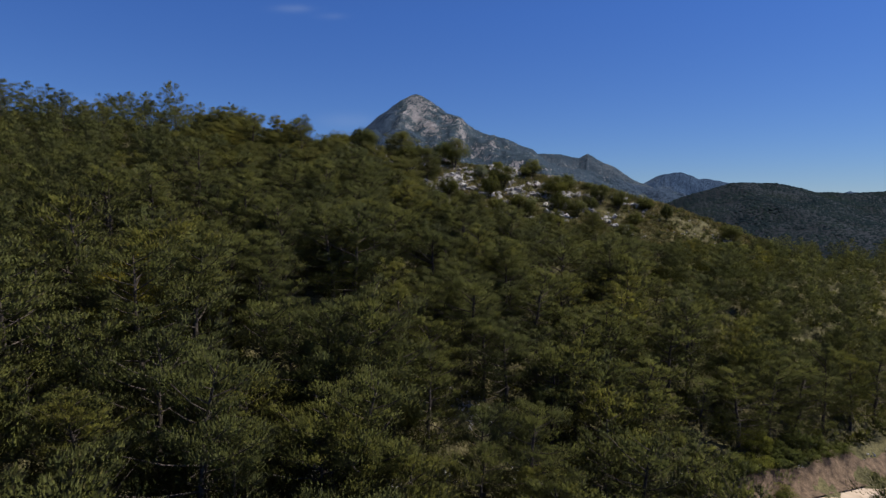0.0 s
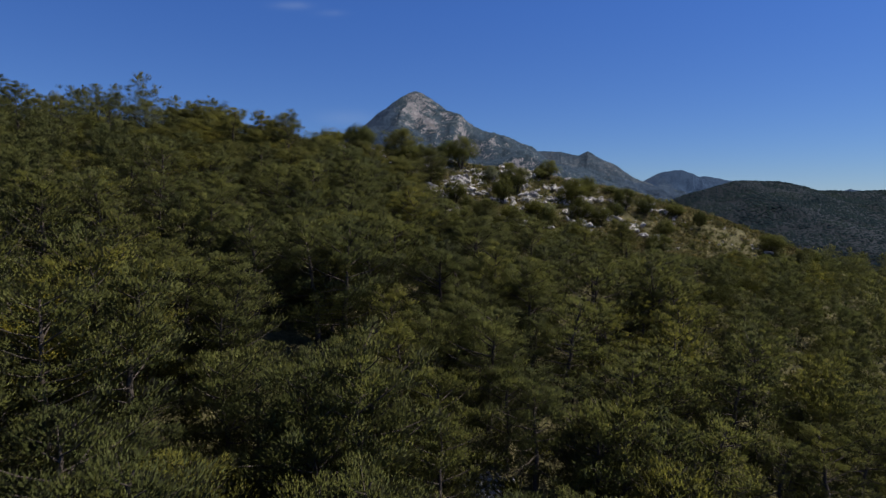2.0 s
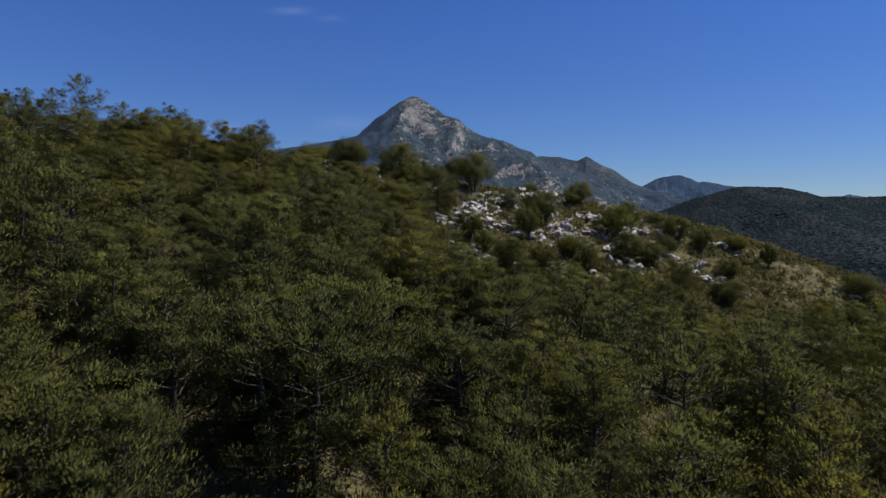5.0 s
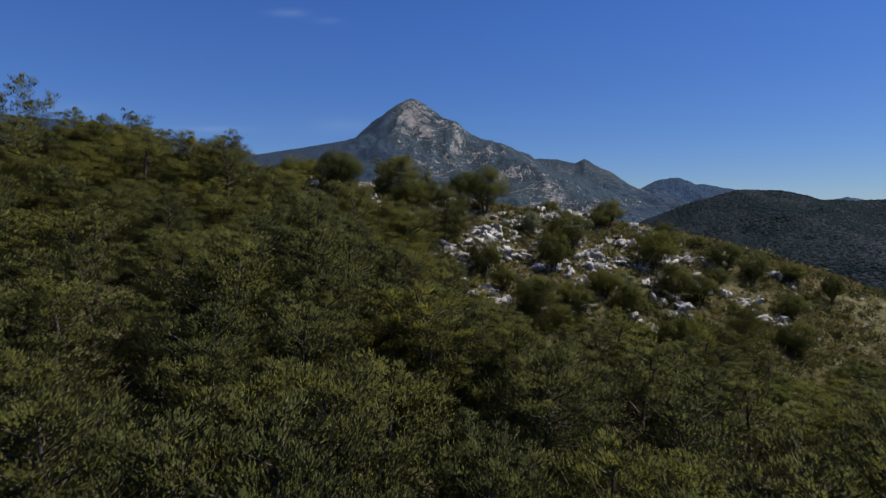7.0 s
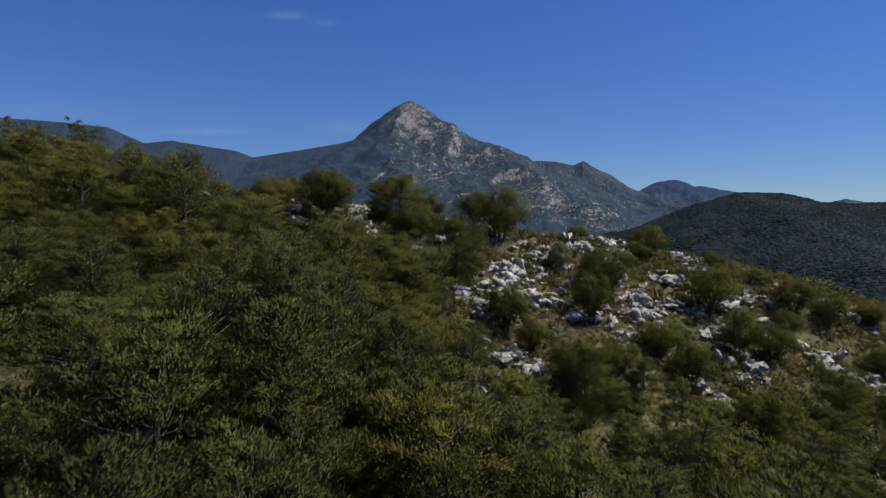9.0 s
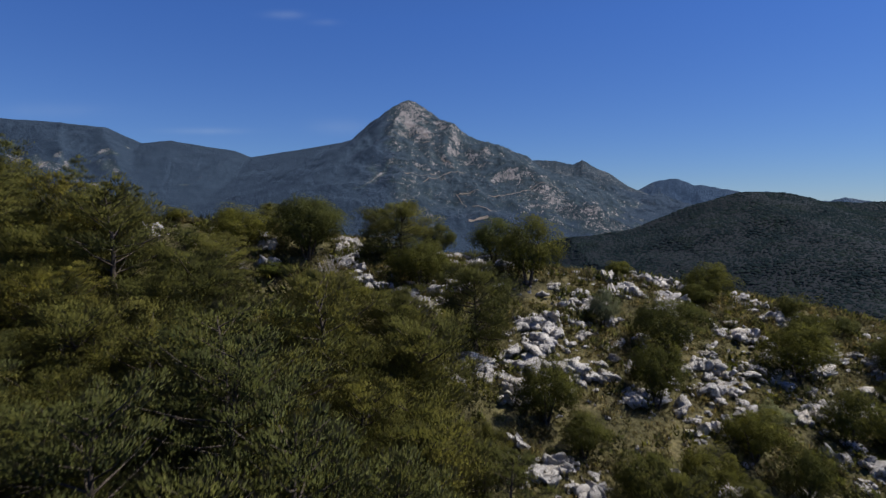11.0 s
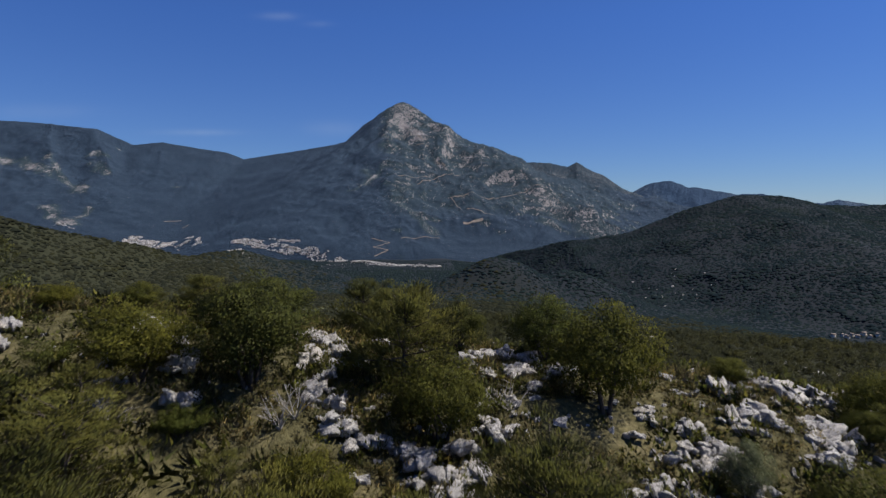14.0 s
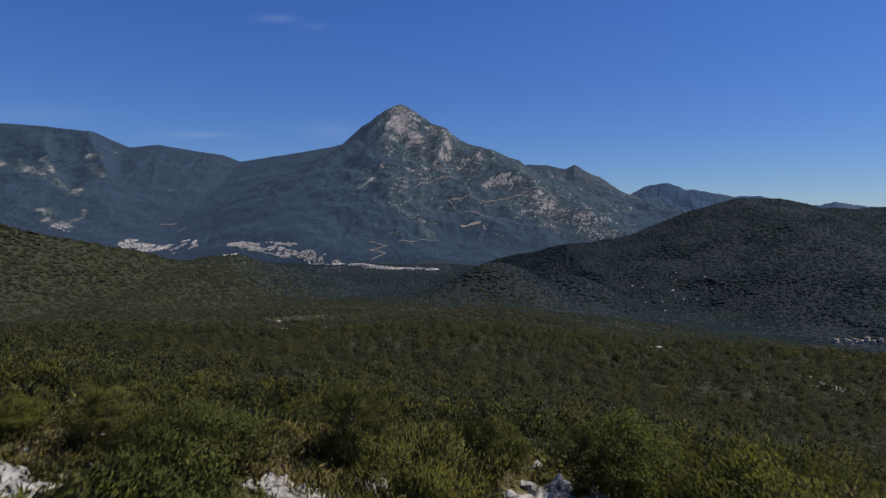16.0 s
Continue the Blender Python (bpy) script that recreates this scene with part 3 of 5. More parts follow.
def pine_shape(seed, tall, wide, branches, each, length, width, puff=0.5, bare=0.16):
    """A young pine: (trunk with its limbs, crown triangles), foot at the origin."""
    rng = np.random.default_rng(seed)
    lean = rng.normal(size=2) * 0.05 * tall
    hs = np.linspace(0, 1, 7)
    stem = np.stack([lean[0] * hs ** 2 + 0.06 * rng.normal(size=7) * (hs > 0), lean[1] * hs ** 2 + 0.06 * rng.normal(size=7) * (hs > 0), hs * tall * 0.97 - 0.3 * (hs == 0)], 1)
    trunk = tube(stem, 0.021 * tall * (1 - 0.88 * hs) + 0.012, 7)
    limbs, centres, radii, axes = [], [], [], []
    lop = rng.uniform(0, 6.28)
    for k in range(branches):
        h = bare + (0.97 - bare) * ((k + rng.uniform(0, 1)) / branches)
        form = max(0.0, 1 - ((h - 0.34) / (0.4 if h < 0.34 else 0.7)) ** 2) ** 0.85
        a = k * 2.399 + rng.normal() * 0.4
        ln = wide * 0.5 * form * rng.uniform(0.5, 1.2) * (1 + 0.18 * math.cos(a - lop)) + 0.22
        up = 0.18 + 0.6 * h + 0.16 * rng.normal()
        foot = np.array([np.interp(h, hs, stem[:, 0]), np.interp(h, hs, stem[:, 1]), h * tall * 0.97])
        d = np.array([math.cos(a), math.sin(a), up])
        mid, tip = foot + d * ln * 0.5 + np.array([0, 0, -0.06 * ln]), foot + d * ln
        limbs.append(tube([foot, mid, tip], [0.028 + 0.008 * ln, 0.02 + 0.004 * ln, 0.008], 4))
        for q in ((0.5, 0.78, 1.0) if ln > 1.5 else (0.55, 1.0) if ln > 0.5 else (0.9,)):
            centres.append(foot + d * ln * q + rng.normal(size=3) * np.array([0.2, 0.2, 0.1]) * (1 + ln * 0.3))
            radii.append(puff * rng.uniform(0.6, 1.2) * (0.62 + 0.45 * form))
            axes.append(unit(d))
    for q in (0.88, 0.95, 1.01):
        centres.append(np.array([stem[-1, 0], stem[-1, 1], tall * q]) + rng.normal(size=3) * 0.08)
        radii.append(puff * (0.75 - 0.4 * (q - 0.88) / 0.13))
        axes.append(np.array([0.0, 0.0, 1.0]))
    crown = brushes(rng, np.array(centres), np.array(radii), np.array(axes), each, length, width)
    return join([trunk] + limbs), rounded(crown, bare * tall, tall, 0.5)


def dome_shape(seed, tall, wide, lumps, each, length, width, skirt=0.12):
    """A rounded broadleaf bush or small oak with several stems."""
    rng = np.random.default_rng(seed)
    stems = []
    for k in range(4):
        a = k * 1.6 + rng.uniform(0, 1)
        out = np.array([math.cos(a), math.sin(a)]) * wide * 0.22
        stems.append(tube([(0.1 * math.cos(a), 0.1 * math.sin(a), -0.2), (out[0] * 0.5, out[1] * 0.5, tall * 0.35), (out[0], out[1], tall * 0.72)],
                          [0.035 * tall ** 0.7 + 0.02, 0.03 * tall ** 0.7, 0.012], 5))
    d = unit(rng.normal(size=(lumps, 3)))
    d[:, 2] = np.abs(d[:, 2]) * 1.15 - 0.28
    d = unit(d)
    grow = 1 + 0.22 * rng.normal(size=(lumps, 1))
    c = d * np.array([wide * 0.37, wide * 0.37, tall * 0.4]) * np.clip(grow, 0.55, 1.3) + np.array([0, 0, tall * (0.46 + skirt)])
    c[:, 2] = np.maximum(c[:, 2], 0.12 * tall)
    r = wide * 0.165 * rng.uniform(0.7, 1.35, lumps)
    core = np.repeat(np.array([[0, 0, tall * 0.45]]), 2, 0)
    crown = np.concatenate([puffs(rng, c, r, each, length, width, 0.85, 0.3, 0.7, 0.35),
                            puffs(rng, core, np.full(2, wide * 0.26), each * 2, length * 1.6, width * 1.8, tall / wide, 0.2, 0.9, 0.4)])
    return join(stems), rounded(crown, 0, tall, 0.35)


def spread(shapes, rng, x, y, z, scale, squash=None):
    """Copies of triangle clouds turned about z, scaled and set down, as one cloud."""
    out, tones = [], []
    tone = rng.uniform(0, 1, len(x))
    pick = rng.integers(0, len(shapes), len(x))
    turn = rng.uniform(0, 2 * np.pi, len(x))
    sq = np.ones(len(x)) if squash is None else squash
    for k, s in enumerate(shapes):
        i = np.nonzero(pick == k)[0]
        if not len(i):
            continue
        c, sn = np.cos(turn[i])[:, None, None], np.sin(turn[i])[:, None, None]
        sc = scale[i][:, None, None]
        vx, vy, vz = s[None, :, :, 0], s[None, :, :, 1], s[None, :, :, 2]
        p = np.stack([(vx * c - vy * sn) * sc + x[i][:, None, None], (vx * sn + vy * c) * sc + y[i][:, None, None],
                      vz * sc * sq[i][:, None, None] + z[i][:, None, None]], -1)
        if s.shape[1] > 3:
            p[:, :, 3:] = np.stack([(vx * c - vy * sn)[:, :, 3:], (vx * sn + vy * c)[:, :, 3:], np.broadcast_to(vz, (len(i), *vz.shape[1:]))[:, :, 3:]], -1)
        out.append(p.reshape(-1, s.shape[1], 3))
        tones.append(np.repeat(tone[i], len(s)))
    spread.tones = np.concatenate(tones)          # one for each triangle, of the newest cloud
    return np.concatenate(out)


def scatter(rng, x0, x1, y0, y1, gap, jitter=1.0):
    gx, gy = np.meshgrid(np.arange(x0, x1, gap), np.arange(y0, y1, gap))
    gx = gx + (np.arange(gx.shape[0])[:, None] % 2) * gap * 0.5
    n = gx.size
    return gx.ravel() + rng.uniform(-0.5, 0.5, n) * gap * jitter * 1.25, gy.ravel() + rng.uniform(-0.5, 0.5, n) * gap * jitter * 1.25


def quads(nx, ny):
    i = np.arange(nx - 1)[None, :] + np.arange(ny - 1)[:, None] * nx
    i = i.ravel()
    return np.stack([i, i + 1, i + nx + 1, i + nx], 1)


# ---- ground, from the near slope to the horizon ----
def make_ground():
    rad = np.concatenate([[0.01], np.arange(1.1, 90, 1.1), np.geomspace(90, 1000, 150), np.linspace(1008, 2200, 130), np.geomspace(2230, 4300, 16)])
    ang = np.concatenate([np.linspace(-48, 48, 330), np.linspace(48, 312, 50)[1:]])
    a, r = np.meshgrid(np.radians(ang), rad)
    x, y = r * np.sin(a), 62 + r * np.cos(a)
    z = ground_height(x, y)
    v = np.stack([x, y, z], -1).reshape(-1, 3)
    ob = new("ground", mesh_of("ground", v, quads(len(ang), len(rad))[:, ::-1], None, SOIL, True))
    return tagged(ob, "stony brown hillside soil falling to a wooded valley, shaded and hazed by colour far off", "ground", kind="structure")


make_ground()


# ---- mountains ----
def with_bare(me, bare):
    at = me.attributes.new("bare", "FLOAT", "POINT")
    at.data.foreach_set("value", np.asarray(bare, np.float32).ravel())
    return me


def make_mountain():
    us, ds = np.linspace(-1.15, 0.75, 700), np.concatenate([np.linspace(2100, 3960, 225), np.linspace(3970, 4350, 8)])
    u, d = np.meshgrid(us, ds)
    x, y = CX + u * d, CY + d
    z = mountain_height(x, y)
    v = np.stack([x, y, z], -1).reshape(-1, 3)
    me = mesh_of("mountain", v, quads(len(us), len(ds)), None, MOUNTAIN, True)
    return tagged(new("mountain", with_bare(me, bareness(x, y, z))), "pyramid mountain of grey limestone and scrub painted with blue haze", "mountain", kind="structure")


make_mountain()


def make_ridge(name, label, d0, us, es, mat, seed, depth=420, rough=14):
    """A far ridge whose skyline runs at slopes es over the bearings us."""
    uu = np.linspace(us[0], us[-1], 340)
    ts = np.linspace(0, 1.15, 30)
    u, t = np.meshgrid(uu, ts)
    d = d0 + 150 - depth * t
    top = CZ + np.interp(u, us, es) * d0 + 13 * fbm(u * d0, u * 0, 80, 4, seed)
    x, y = CX + u * d, CY + d
    z = top - (top + 160) * t ** 1.1 + (ridged(x, y, 240, 4, seed + 3) - 0.6) * 90 * step(0.0, 0.4, t) + rough * fbm(x, y, 70, 3, seed + 9) * step(0, 0.1, t)
    v = np.stack([x, y, z], -1).reshape(-1, 3)
    me = mesh_of(name, v, quads(len(uu), len(ts))[:, ::-1], None, mat, True)
    return tagged(new(name, with_bare(me, 0.14 + 0.25 * fbm(x, y, 160, 3, seed + 5))), label, "mountain ridge", kind="structure")


make_ridge("backdrop_ridge", "rocky ridge behind the mountain's shoulder, its grey-green blued with painted haze", 4330,
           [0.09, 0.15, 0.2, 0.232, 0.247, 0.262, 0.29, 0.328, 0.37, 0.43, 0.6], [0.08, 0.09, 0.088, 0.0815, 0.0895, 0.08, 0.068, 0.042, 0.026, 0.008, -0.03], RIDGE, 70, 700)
make_ridge("backdrop_hills", "far hills along the horizon, haze painted as blue-grey", 4600,
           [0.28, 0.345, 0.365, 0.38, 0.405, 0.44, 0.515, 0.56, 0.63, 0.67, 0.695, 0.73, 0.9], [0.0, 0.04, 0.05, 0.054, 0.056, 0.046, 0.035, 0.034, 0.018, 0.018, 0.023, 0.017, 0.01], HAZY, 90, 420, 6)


# ---- pines and bushes on the near slope ----
rng = np.random.default_rng(7)
OPEN_X, OPEN_Y = [-34, -20, -12, -6, 0, 15, 30, 45, 60, 75], [118, 112, 107, 101, 93.5, 94, 93, 102, 110, 130]


def openness(x, y):
    """1 on the rocky clearing along the crest, 0 in the wood."""
    edge = np.interp(x, OPEN_X, OPEN_Y) + 2.5 * fbm(x, y, 9, 2, 21)
    return step(-1.0, 3.0, y - edge) * (1 - step(124, 131, y + 0.06 * np.abs(x)))


def make_tree(name, label, category, shape, group, mats, m):
    """A tree or bush: an empty at its foot with trunk, limbs and crown."""
    root = tagged(new(name), label, category, group)
    names = ("trunk",)
    for k, s in zip(names, shape[:-1]):
        part(k, mesh_of(k, *s, None, mats[0], True), root)
    part("crown", mesh_of("crown", *soup(shape[-1]), mats[1]), root)
    root.matrix_basis = m
    return root


PINE_SIZES = [(5.0, 8.0), (5.2, 9.2), (5.2, 7.0), (4.2, 8.4), (4.6, 6.2), (5.8, 7.6)]
pine_kinds = [pine_shape(100 + k, t, w, int(4.0 * t), 170, 0.165, 0.046, 0.78) for k, (w, t) in enumerate(PINE_SIZES)]
pine_plain = [pine_shape(100 + k, t, w, int(4.0 * t), 74, 0.22, 0.066, 0.76) for k, (w, t) in enumerate(PINE_SIZES)]
pine_rough = [pine_shape(200 + k, t, w, n, 40, 0.27, 0.08, 0.8)[-1] for k, (t, w, n) in enumerate([(8.0, 5.0, 20), (9.0, 5.2, 22), (7.0, 5.2, 20), (8.4, 4.2, 20), (6.2, 4.6, 18)])]

pine_plain = [(*t, c[c[:, 2, 2] > 0.2 * c[:, 2, 2].max()]) for *t, c in pine_plain]
pine_rough = [c[c[:, 2, 2] > 0.27 * c[:, 2, 2].max()] for c in pine_rough]          # the lower needles are hidden in the wood
# single trees and bushes: x, y, height, width, kind
PINES = [(-24.2, 103.3, 8.2, 6.2), (-18.7, 105.2, 4.6, 4.6), (-10.7, 98.4, 7.4, 6.0), (-46.6, 105.1, 6.8, 5.4), (-40.2, 108.6, 6.0, 5.6), (-50.5, 102.1, 7.8, 5.8),
         (-56.3, 99.8, 7.8, 6.0), (-80.0, 111.0, 8.5, 6.4), (-19.5, 107.6, 3.6, 3.4), (-33.0, 104.0, 7.4, 5.4), (-29.0, 106.5, 6.4, 4.6), (-66.0, 105.0, 7.8, 6.0), (23.0, 82.6, 5.2, 4.2), (28.0, 86.2, 4.8, 4.4), (26.0, 82.5, 5.6, 4.4), (19.3, 81.0, 5.4, 4.2), (27.4, 88.1, 3.6, 3.6), (33.1, 91.7, 3.2, 3.4), (23.1, 85.3, 4.2, 3.8),
         (29.0, 57.0, 8.0, 5.6), (33.2, 59.4, 8.6, 5.8), (37.2, 61.2, 7.8, 5.6), (41.4, 63.4, 8.8, 6.0), (45.6, 65.2, 8.2, 6.0), (50.0, 67.6, 8.6, 6.0)]
YELLOW_PINES = [(-25.2, 48.5, 10.2, 7.4), (-22.6, 55.0, 8.0, 6.0)]
OAKS = [(2.2, 115.2, 4.9, 5.4), (-4.9, 121.5, 2.8, 3.0), (11.0, 120.2, 1.5, 2.5), (-6.2, 111.0, 3.4, 4.4), (17.3, 116.6, 3.0, 4.0), (15.6, 115.0, 1.8, 2.8),
        (10.7, 107.8, 3.8, 5.0), (8.1, 103.0, 3.6, 3.4), (20.0, 108.5, 3.7, 4.8), (23.5, 113.0, 2.6, 3.6), (29.0, 110.8, 3.4, 3.9), (32.6, 111.2, 2.8, 3.6),
        (20.0, 103.0, 3.3, 3.6), (23.2, 103.5, 2.8, 3.4), (13.9, 97.5, 3.2, 2.9), (17.0, 92.8, 3.6, 4.0), (39.3, 114.4, 1.5, 2.3), (41.5, 111.0, 3.0, 2.2),
        (37.9, 113.2, 2.1, 3.4), (0.9, 100.4, 3.1, 3.5), (2.6, 98.5, 2.2, 2.6), (12.5, 100.1, 2.6, 3.8), (-14.7, 112.2, 4.3, 5.4), (-19.3, 111.6, 3.0, 5.2),
        (-23.1, 120.0, 1.5, 2.2), (-15.4, 117.3, 2.8, 4.6), (52.8, 109.6, 3.0, 4.7), (24.2, 116.8, 1.9, 2.4), (28.0, 115.9, 1.4, 2.6), (-11.0, 106.5, 2.6, 3.4),
        (4.8, 95.5, 2.8, 3.2), (26.5, 107.5, 2.2, 3.0), (34.0, 105.8, 2.4, 3.0), (-27.0, 118.6, 1.3, 2.4), (30.5, 99.0, 3.0, 3.8), (8.5, 96.8, 2.3, 3.0)]
LIGHT_OAKS = [(-0.1, 119.8, 3.4, 4.3)]
SAPLINGS = [(-8.0, 114.2, 4.5, 4.8), (-2.7, 104.8, 5.4, 5.0), (-10.5, 121.5, 3.2, 3.0), (-19.3, 119.5, 2.2, 2.6), (5.0, 92.5, 4.4, 3.8), (24.5, 97.0, 4.2, 3.6)]
GREY_BUSHES = [(6.9, 110.6, 2.4, 2.3), (15.0, 103.0, 1.6, 2.2), (-37.8, 61.5, 5.0, 5.0)]
STONY = [(-4.2, 46.2), (-4.9, 46.5), (-2.7, 46.8), (2.4, 54.7), (3.2, 54.5), (-10.0, 45.7), (7.3, 50.9), (24.6, 52.9), (22.9, 52.1), (27.1, 53.8), (-8.6, 45.3), (0.8, 48.5), (2.3, 55.7), (2.9, 55.0), (-11.3, 60.5)]          # bare stony spots under the pines
TAKEN = np.array([q[:2] for q in PINES + YELLOW_PINES + OAKS + SAPLINGS + GREY_BUSHES + LIGHT_OAKS])

x, y = scatter(rng, -92, 105, 27, 131, 3.65, 1.0)
keep = (openness(x, y) < 0.3) & (fbm(x, y, 14, 2, 61) > -0.8)
keep &= np.abs(x + 2) < 12 + 0.77 * y
keep &= (track_side(x, y) > 2.9) | (x < 26) | ((track_side(x, y) < -7) & (x < 40))
keep &= np.min(np.hypot(x[:, None] - TAKEN[:, 0], y[:, None] - TAKEN[:, 1]), 1) > 2.9
stony = np.array(STONY)
keep &= np.min(np.hypot(x[:, None] - stony[:, 0], 0.7 * (y[:, None] + 2.0 - stony[:, 1])), 1) > 2.2
x, y = x[keep], y[keep]
scale = rng.uniform(0.58, 1.22, len(x)) * (1 - (0.38 - 0.2 * (1 - step(-50, -32, x))) * step(84, 100, y)) * (1 + 0.3 * (1 - step(56, 72, y))) * (1 + 0.18 * fbm(x, y, 22, 2, 63))
below = np.interp(x, OPEN_X, OPEN_Y) - y
scale = np.where((x > -5) & (x < 70), np.minimum(scale, np.interp(below, [-2, 3, 9, 16], [0.28, 0.4, 0.72, 1.15])), scale)
z = ground_height(x, y)


def headroom(x, y, z):
    """How tall the young growth stands: low along the windy crest."""
    top = np.interp(y, [98, 106, 110, 118, 126, 140], [62, 55.5, 53.2, 53.0, 51.5, 47.0]) + 10 * (1 - step(-40, -32, x))
    return np.clip(top - z, 0.9, 20)


scale = np.minimum(scale, headroom(x, y, z) / 8.0)
front = (x > -42) & (x < 46) & (y < 128)
order = np.argsort(np.where(front, np.hypot((x + 4) * 0.8, (y - 70) * 0.62), 1e6))
own = order[:290]
rest = np.setdiff1d(np.arange(len(x)), own)
rest = rest[(np.arange(len(rest)) % 7 > 0) | (x[rest] > 20)]


class Grove:
    """Things of one kind, made once for each shape and copied after that."""

    def __init__(self, name, label, category, group, shapes, mats, sizes):
        self.tags, self.shapes, self.mats, self.sizes, self.made = (name, label, category, group), shapes, mats, sizes, {}

    def plant(self, k, x, y, z, turn, wide, tall):
        w, t = self.sizes[k]
        m = pose(x, y, z, 0, 0, turn) @ Matrix.Diagonal((wide / w, wide / w, tall / t, 1))
        if k in self.made:
            copy_thing(self.made[k], m).matrix_basis = m
        else:
            name, label, category, group = self.tags
            self.made[k] = make_tree(name, label, category, self.shapes[k], group, self.mats, m)


young_pines = Grove("pine_tree", "light olive-green young pine near the rocky crest", "pine tree", "pines on the slope", pine_kinds, (BARK, YOUNG_PINE), PINE_SIZES)
pines = Grove("pine_tree", "young green pine with a dark trunk on the slope", "pine tree", "pines on the slope", pine_kinds, (BARK, PINE), PINE_SIZES)
side_pines = Grove("pine_tree", "young green pine with a dark trunk on the slope", "pine tree", "pines on the slope", pine_plain, (BARK, PINE), PINE_SIZES)
for i in own:
    k = int(rng.integers(0, len(pine_kinds)))
    w, t = PINE_SIZES[k]
    near = abs(x[i] + 8) < 17
    (young_pines if y[i] > 94 and -34 < x[i] < -4 else pines if near else side_pines).plant(k, x[i], y[i], z[i], rng.uniform(0, 360), 1.14 * w * scale[i], t * scale[i] * rng.uniform(0.9, 1.1))
for i, (px, py, tall, wide) in enumerate(PINES):
    (young_pines if py > 94 and -34 < px < -4 else pines).plant(i % len(pine_kinds), px, py, float(ground_height(px, py)), 50 * i, wide, tall)
yellow_pines = Grove("pine_tree", "yellowish green pine standing out from the wood", "pine tree", "pines on the slope", pine_kinds, (BARK, YELLOW_PINE), PINE_SIZES)
for i, (px, py, tall, wide) in enumerate(YELLOW_PINES):
    yellow_pines.plant(i, px, py, float(ground_height(px, py)), 50 * i, wide, tall)
close = rest[(np.hypot(x[rest] * 0.9, y[rest] - 55) < 52)]
rest = np.setdiff1d(rest, close)
cloud = spread(pine_rough, rng, x[rest], y[rest], z[rest], scale[rest])
tones = spread.tones
cloud = np.concatenate([cloud, spread([t[-1] for t in pine_plain], rng, x[close], y[close], z[close], scale[close])])
tagged(new("pine_wood", toned(mesh_of("pine_wood", *soup(cloud), WOOD_PINE), np.concatenate([tones, spread.tones]))), "dense green pine wood covering the hillside", "pine wood", kind="stuff")

# ---- bushes and small oaks on the rocky crest ----
oak_kinds = [dome_shape(300 + k, 3.0, 4.0, 44, 330, 0.09, 0.048) for k in range(4)]
sapling_kinds = [pine_shape(320 + k, 4.6, 4.2, 40, 250, 0.15, 0.036, 0.84, 0.05) for k in range(3)]
oaks = Grove("evergreen_oak", "rounded dark evergreen oak bush among pale rocks", "oak bush", "bushes on the crest", oak_kinds, (BARK, OAK), [(4.0, 3.0)] * 4)
light_oaks = Grove("evergreen_oak", "lighter green open evergreen oak beside a dark one", "oak bush", "bushes on the crest", oak_kinds, (BARK, LIGHT_OAK), [(4.0, 3.0)] * 4)
saplings = Grove("pine_sapling", "bushy green pine sapling near the crest", "pine tree", "saplings near the crest", sapling_kinds, (BARK, YOUNG_PINE), [(4.2, 4.6)] * 3)
greys = Grove("grey_bush", "grey-green dense bush on stony ground", "bush", "grey bushes", oak_kinds, (BARK, OLIVE), [(4.0, 3.0)] * 4)
rng = np.random.default_rng(31)
bush_kinds = [dome_shape(340 + k, 2.0, 2.8, 28, 170, 0.09, 0.045) for k in range(4)]
ROADSIDE = [(26.4, 53.0, 2.2, 3.4), (28.2, 53.9, 1.8, 3.0), (30.3, 56.6, 2.4, 3.6), (33.0, 57.2, 1.6, 2.6), (23.4, 52.0, 2.0, 3.2), (31.2, 53.4, 1.5, 2.6), (35.5, 58.8, 2.2, 3.0), (38.6, 60.0, 1.6, 2.4), (27.6, 53.6, 1.4, 2.6), (29.8, 54.7, 1.5, 2.8), (32.0, 55.8, 1.3, 2.6), (34.2, 56.9, 1.4, 2.8), (36.4, 57.9, 1.2, 2.4), (38.8, 59.2, 1.3, 2.6), (41.5, 60.6, 1.2, 2.4)]
bushes = Grove("maquis_bush", "low leafy green bush on the stony slope", "bush", "low bushes on the slope", bush_kinds, (BARK, LIGHT_OAK), [(2.8, 2.0)] * 4)
x, y = scatter(rng, -44, 62, 80, 114, 2.9)
edge = np.interp(x, OPEN_X, OPEN_Y) - y
keep = (openness(x, y) < 0.5) & (np.min(np.hypot(x[:, None] - TAKEN[:, 0], y[:, None] - TAKEN[:, 1]), 1) > 1.5) & (edge < np.where(x < -4, 24, 9))
x, y = x[keep], y[keep]
for i in range(len(x)):
    px, py, pz = x[i], y[i], float(ground_height(x[i], y[i])) - 0.1
    if -26 < px < -13 and py > 103:          # open, stony
        bushes.plant(i % 4, px, py, pz, 61 * i, rng.uniform(1.6, 2.6), rng.uniform(0.8, 1.3))
    elif x[i] < -4:
        tall = min(rng.uniform(2.8, 5.2), float(headroom(px, py, pz)))
        saplings.plant(i % 3, px, py, pz, 61 * i, rng.uniform(0.9, 1.15) * max(tall, 1.6), tall)
    elif i % 3 == 0:
        saplings.plant(i % 2, px, py, pz, 61 * i, rng.uniform(1.9, 3.0), rng.uniform(1.6, 3.0))
    else:
        bushes.plant(i % 4, px, py, pz, 61 * i, rng.uniform(1.8, 3.2), rng.uniform(1.0, 2.1))
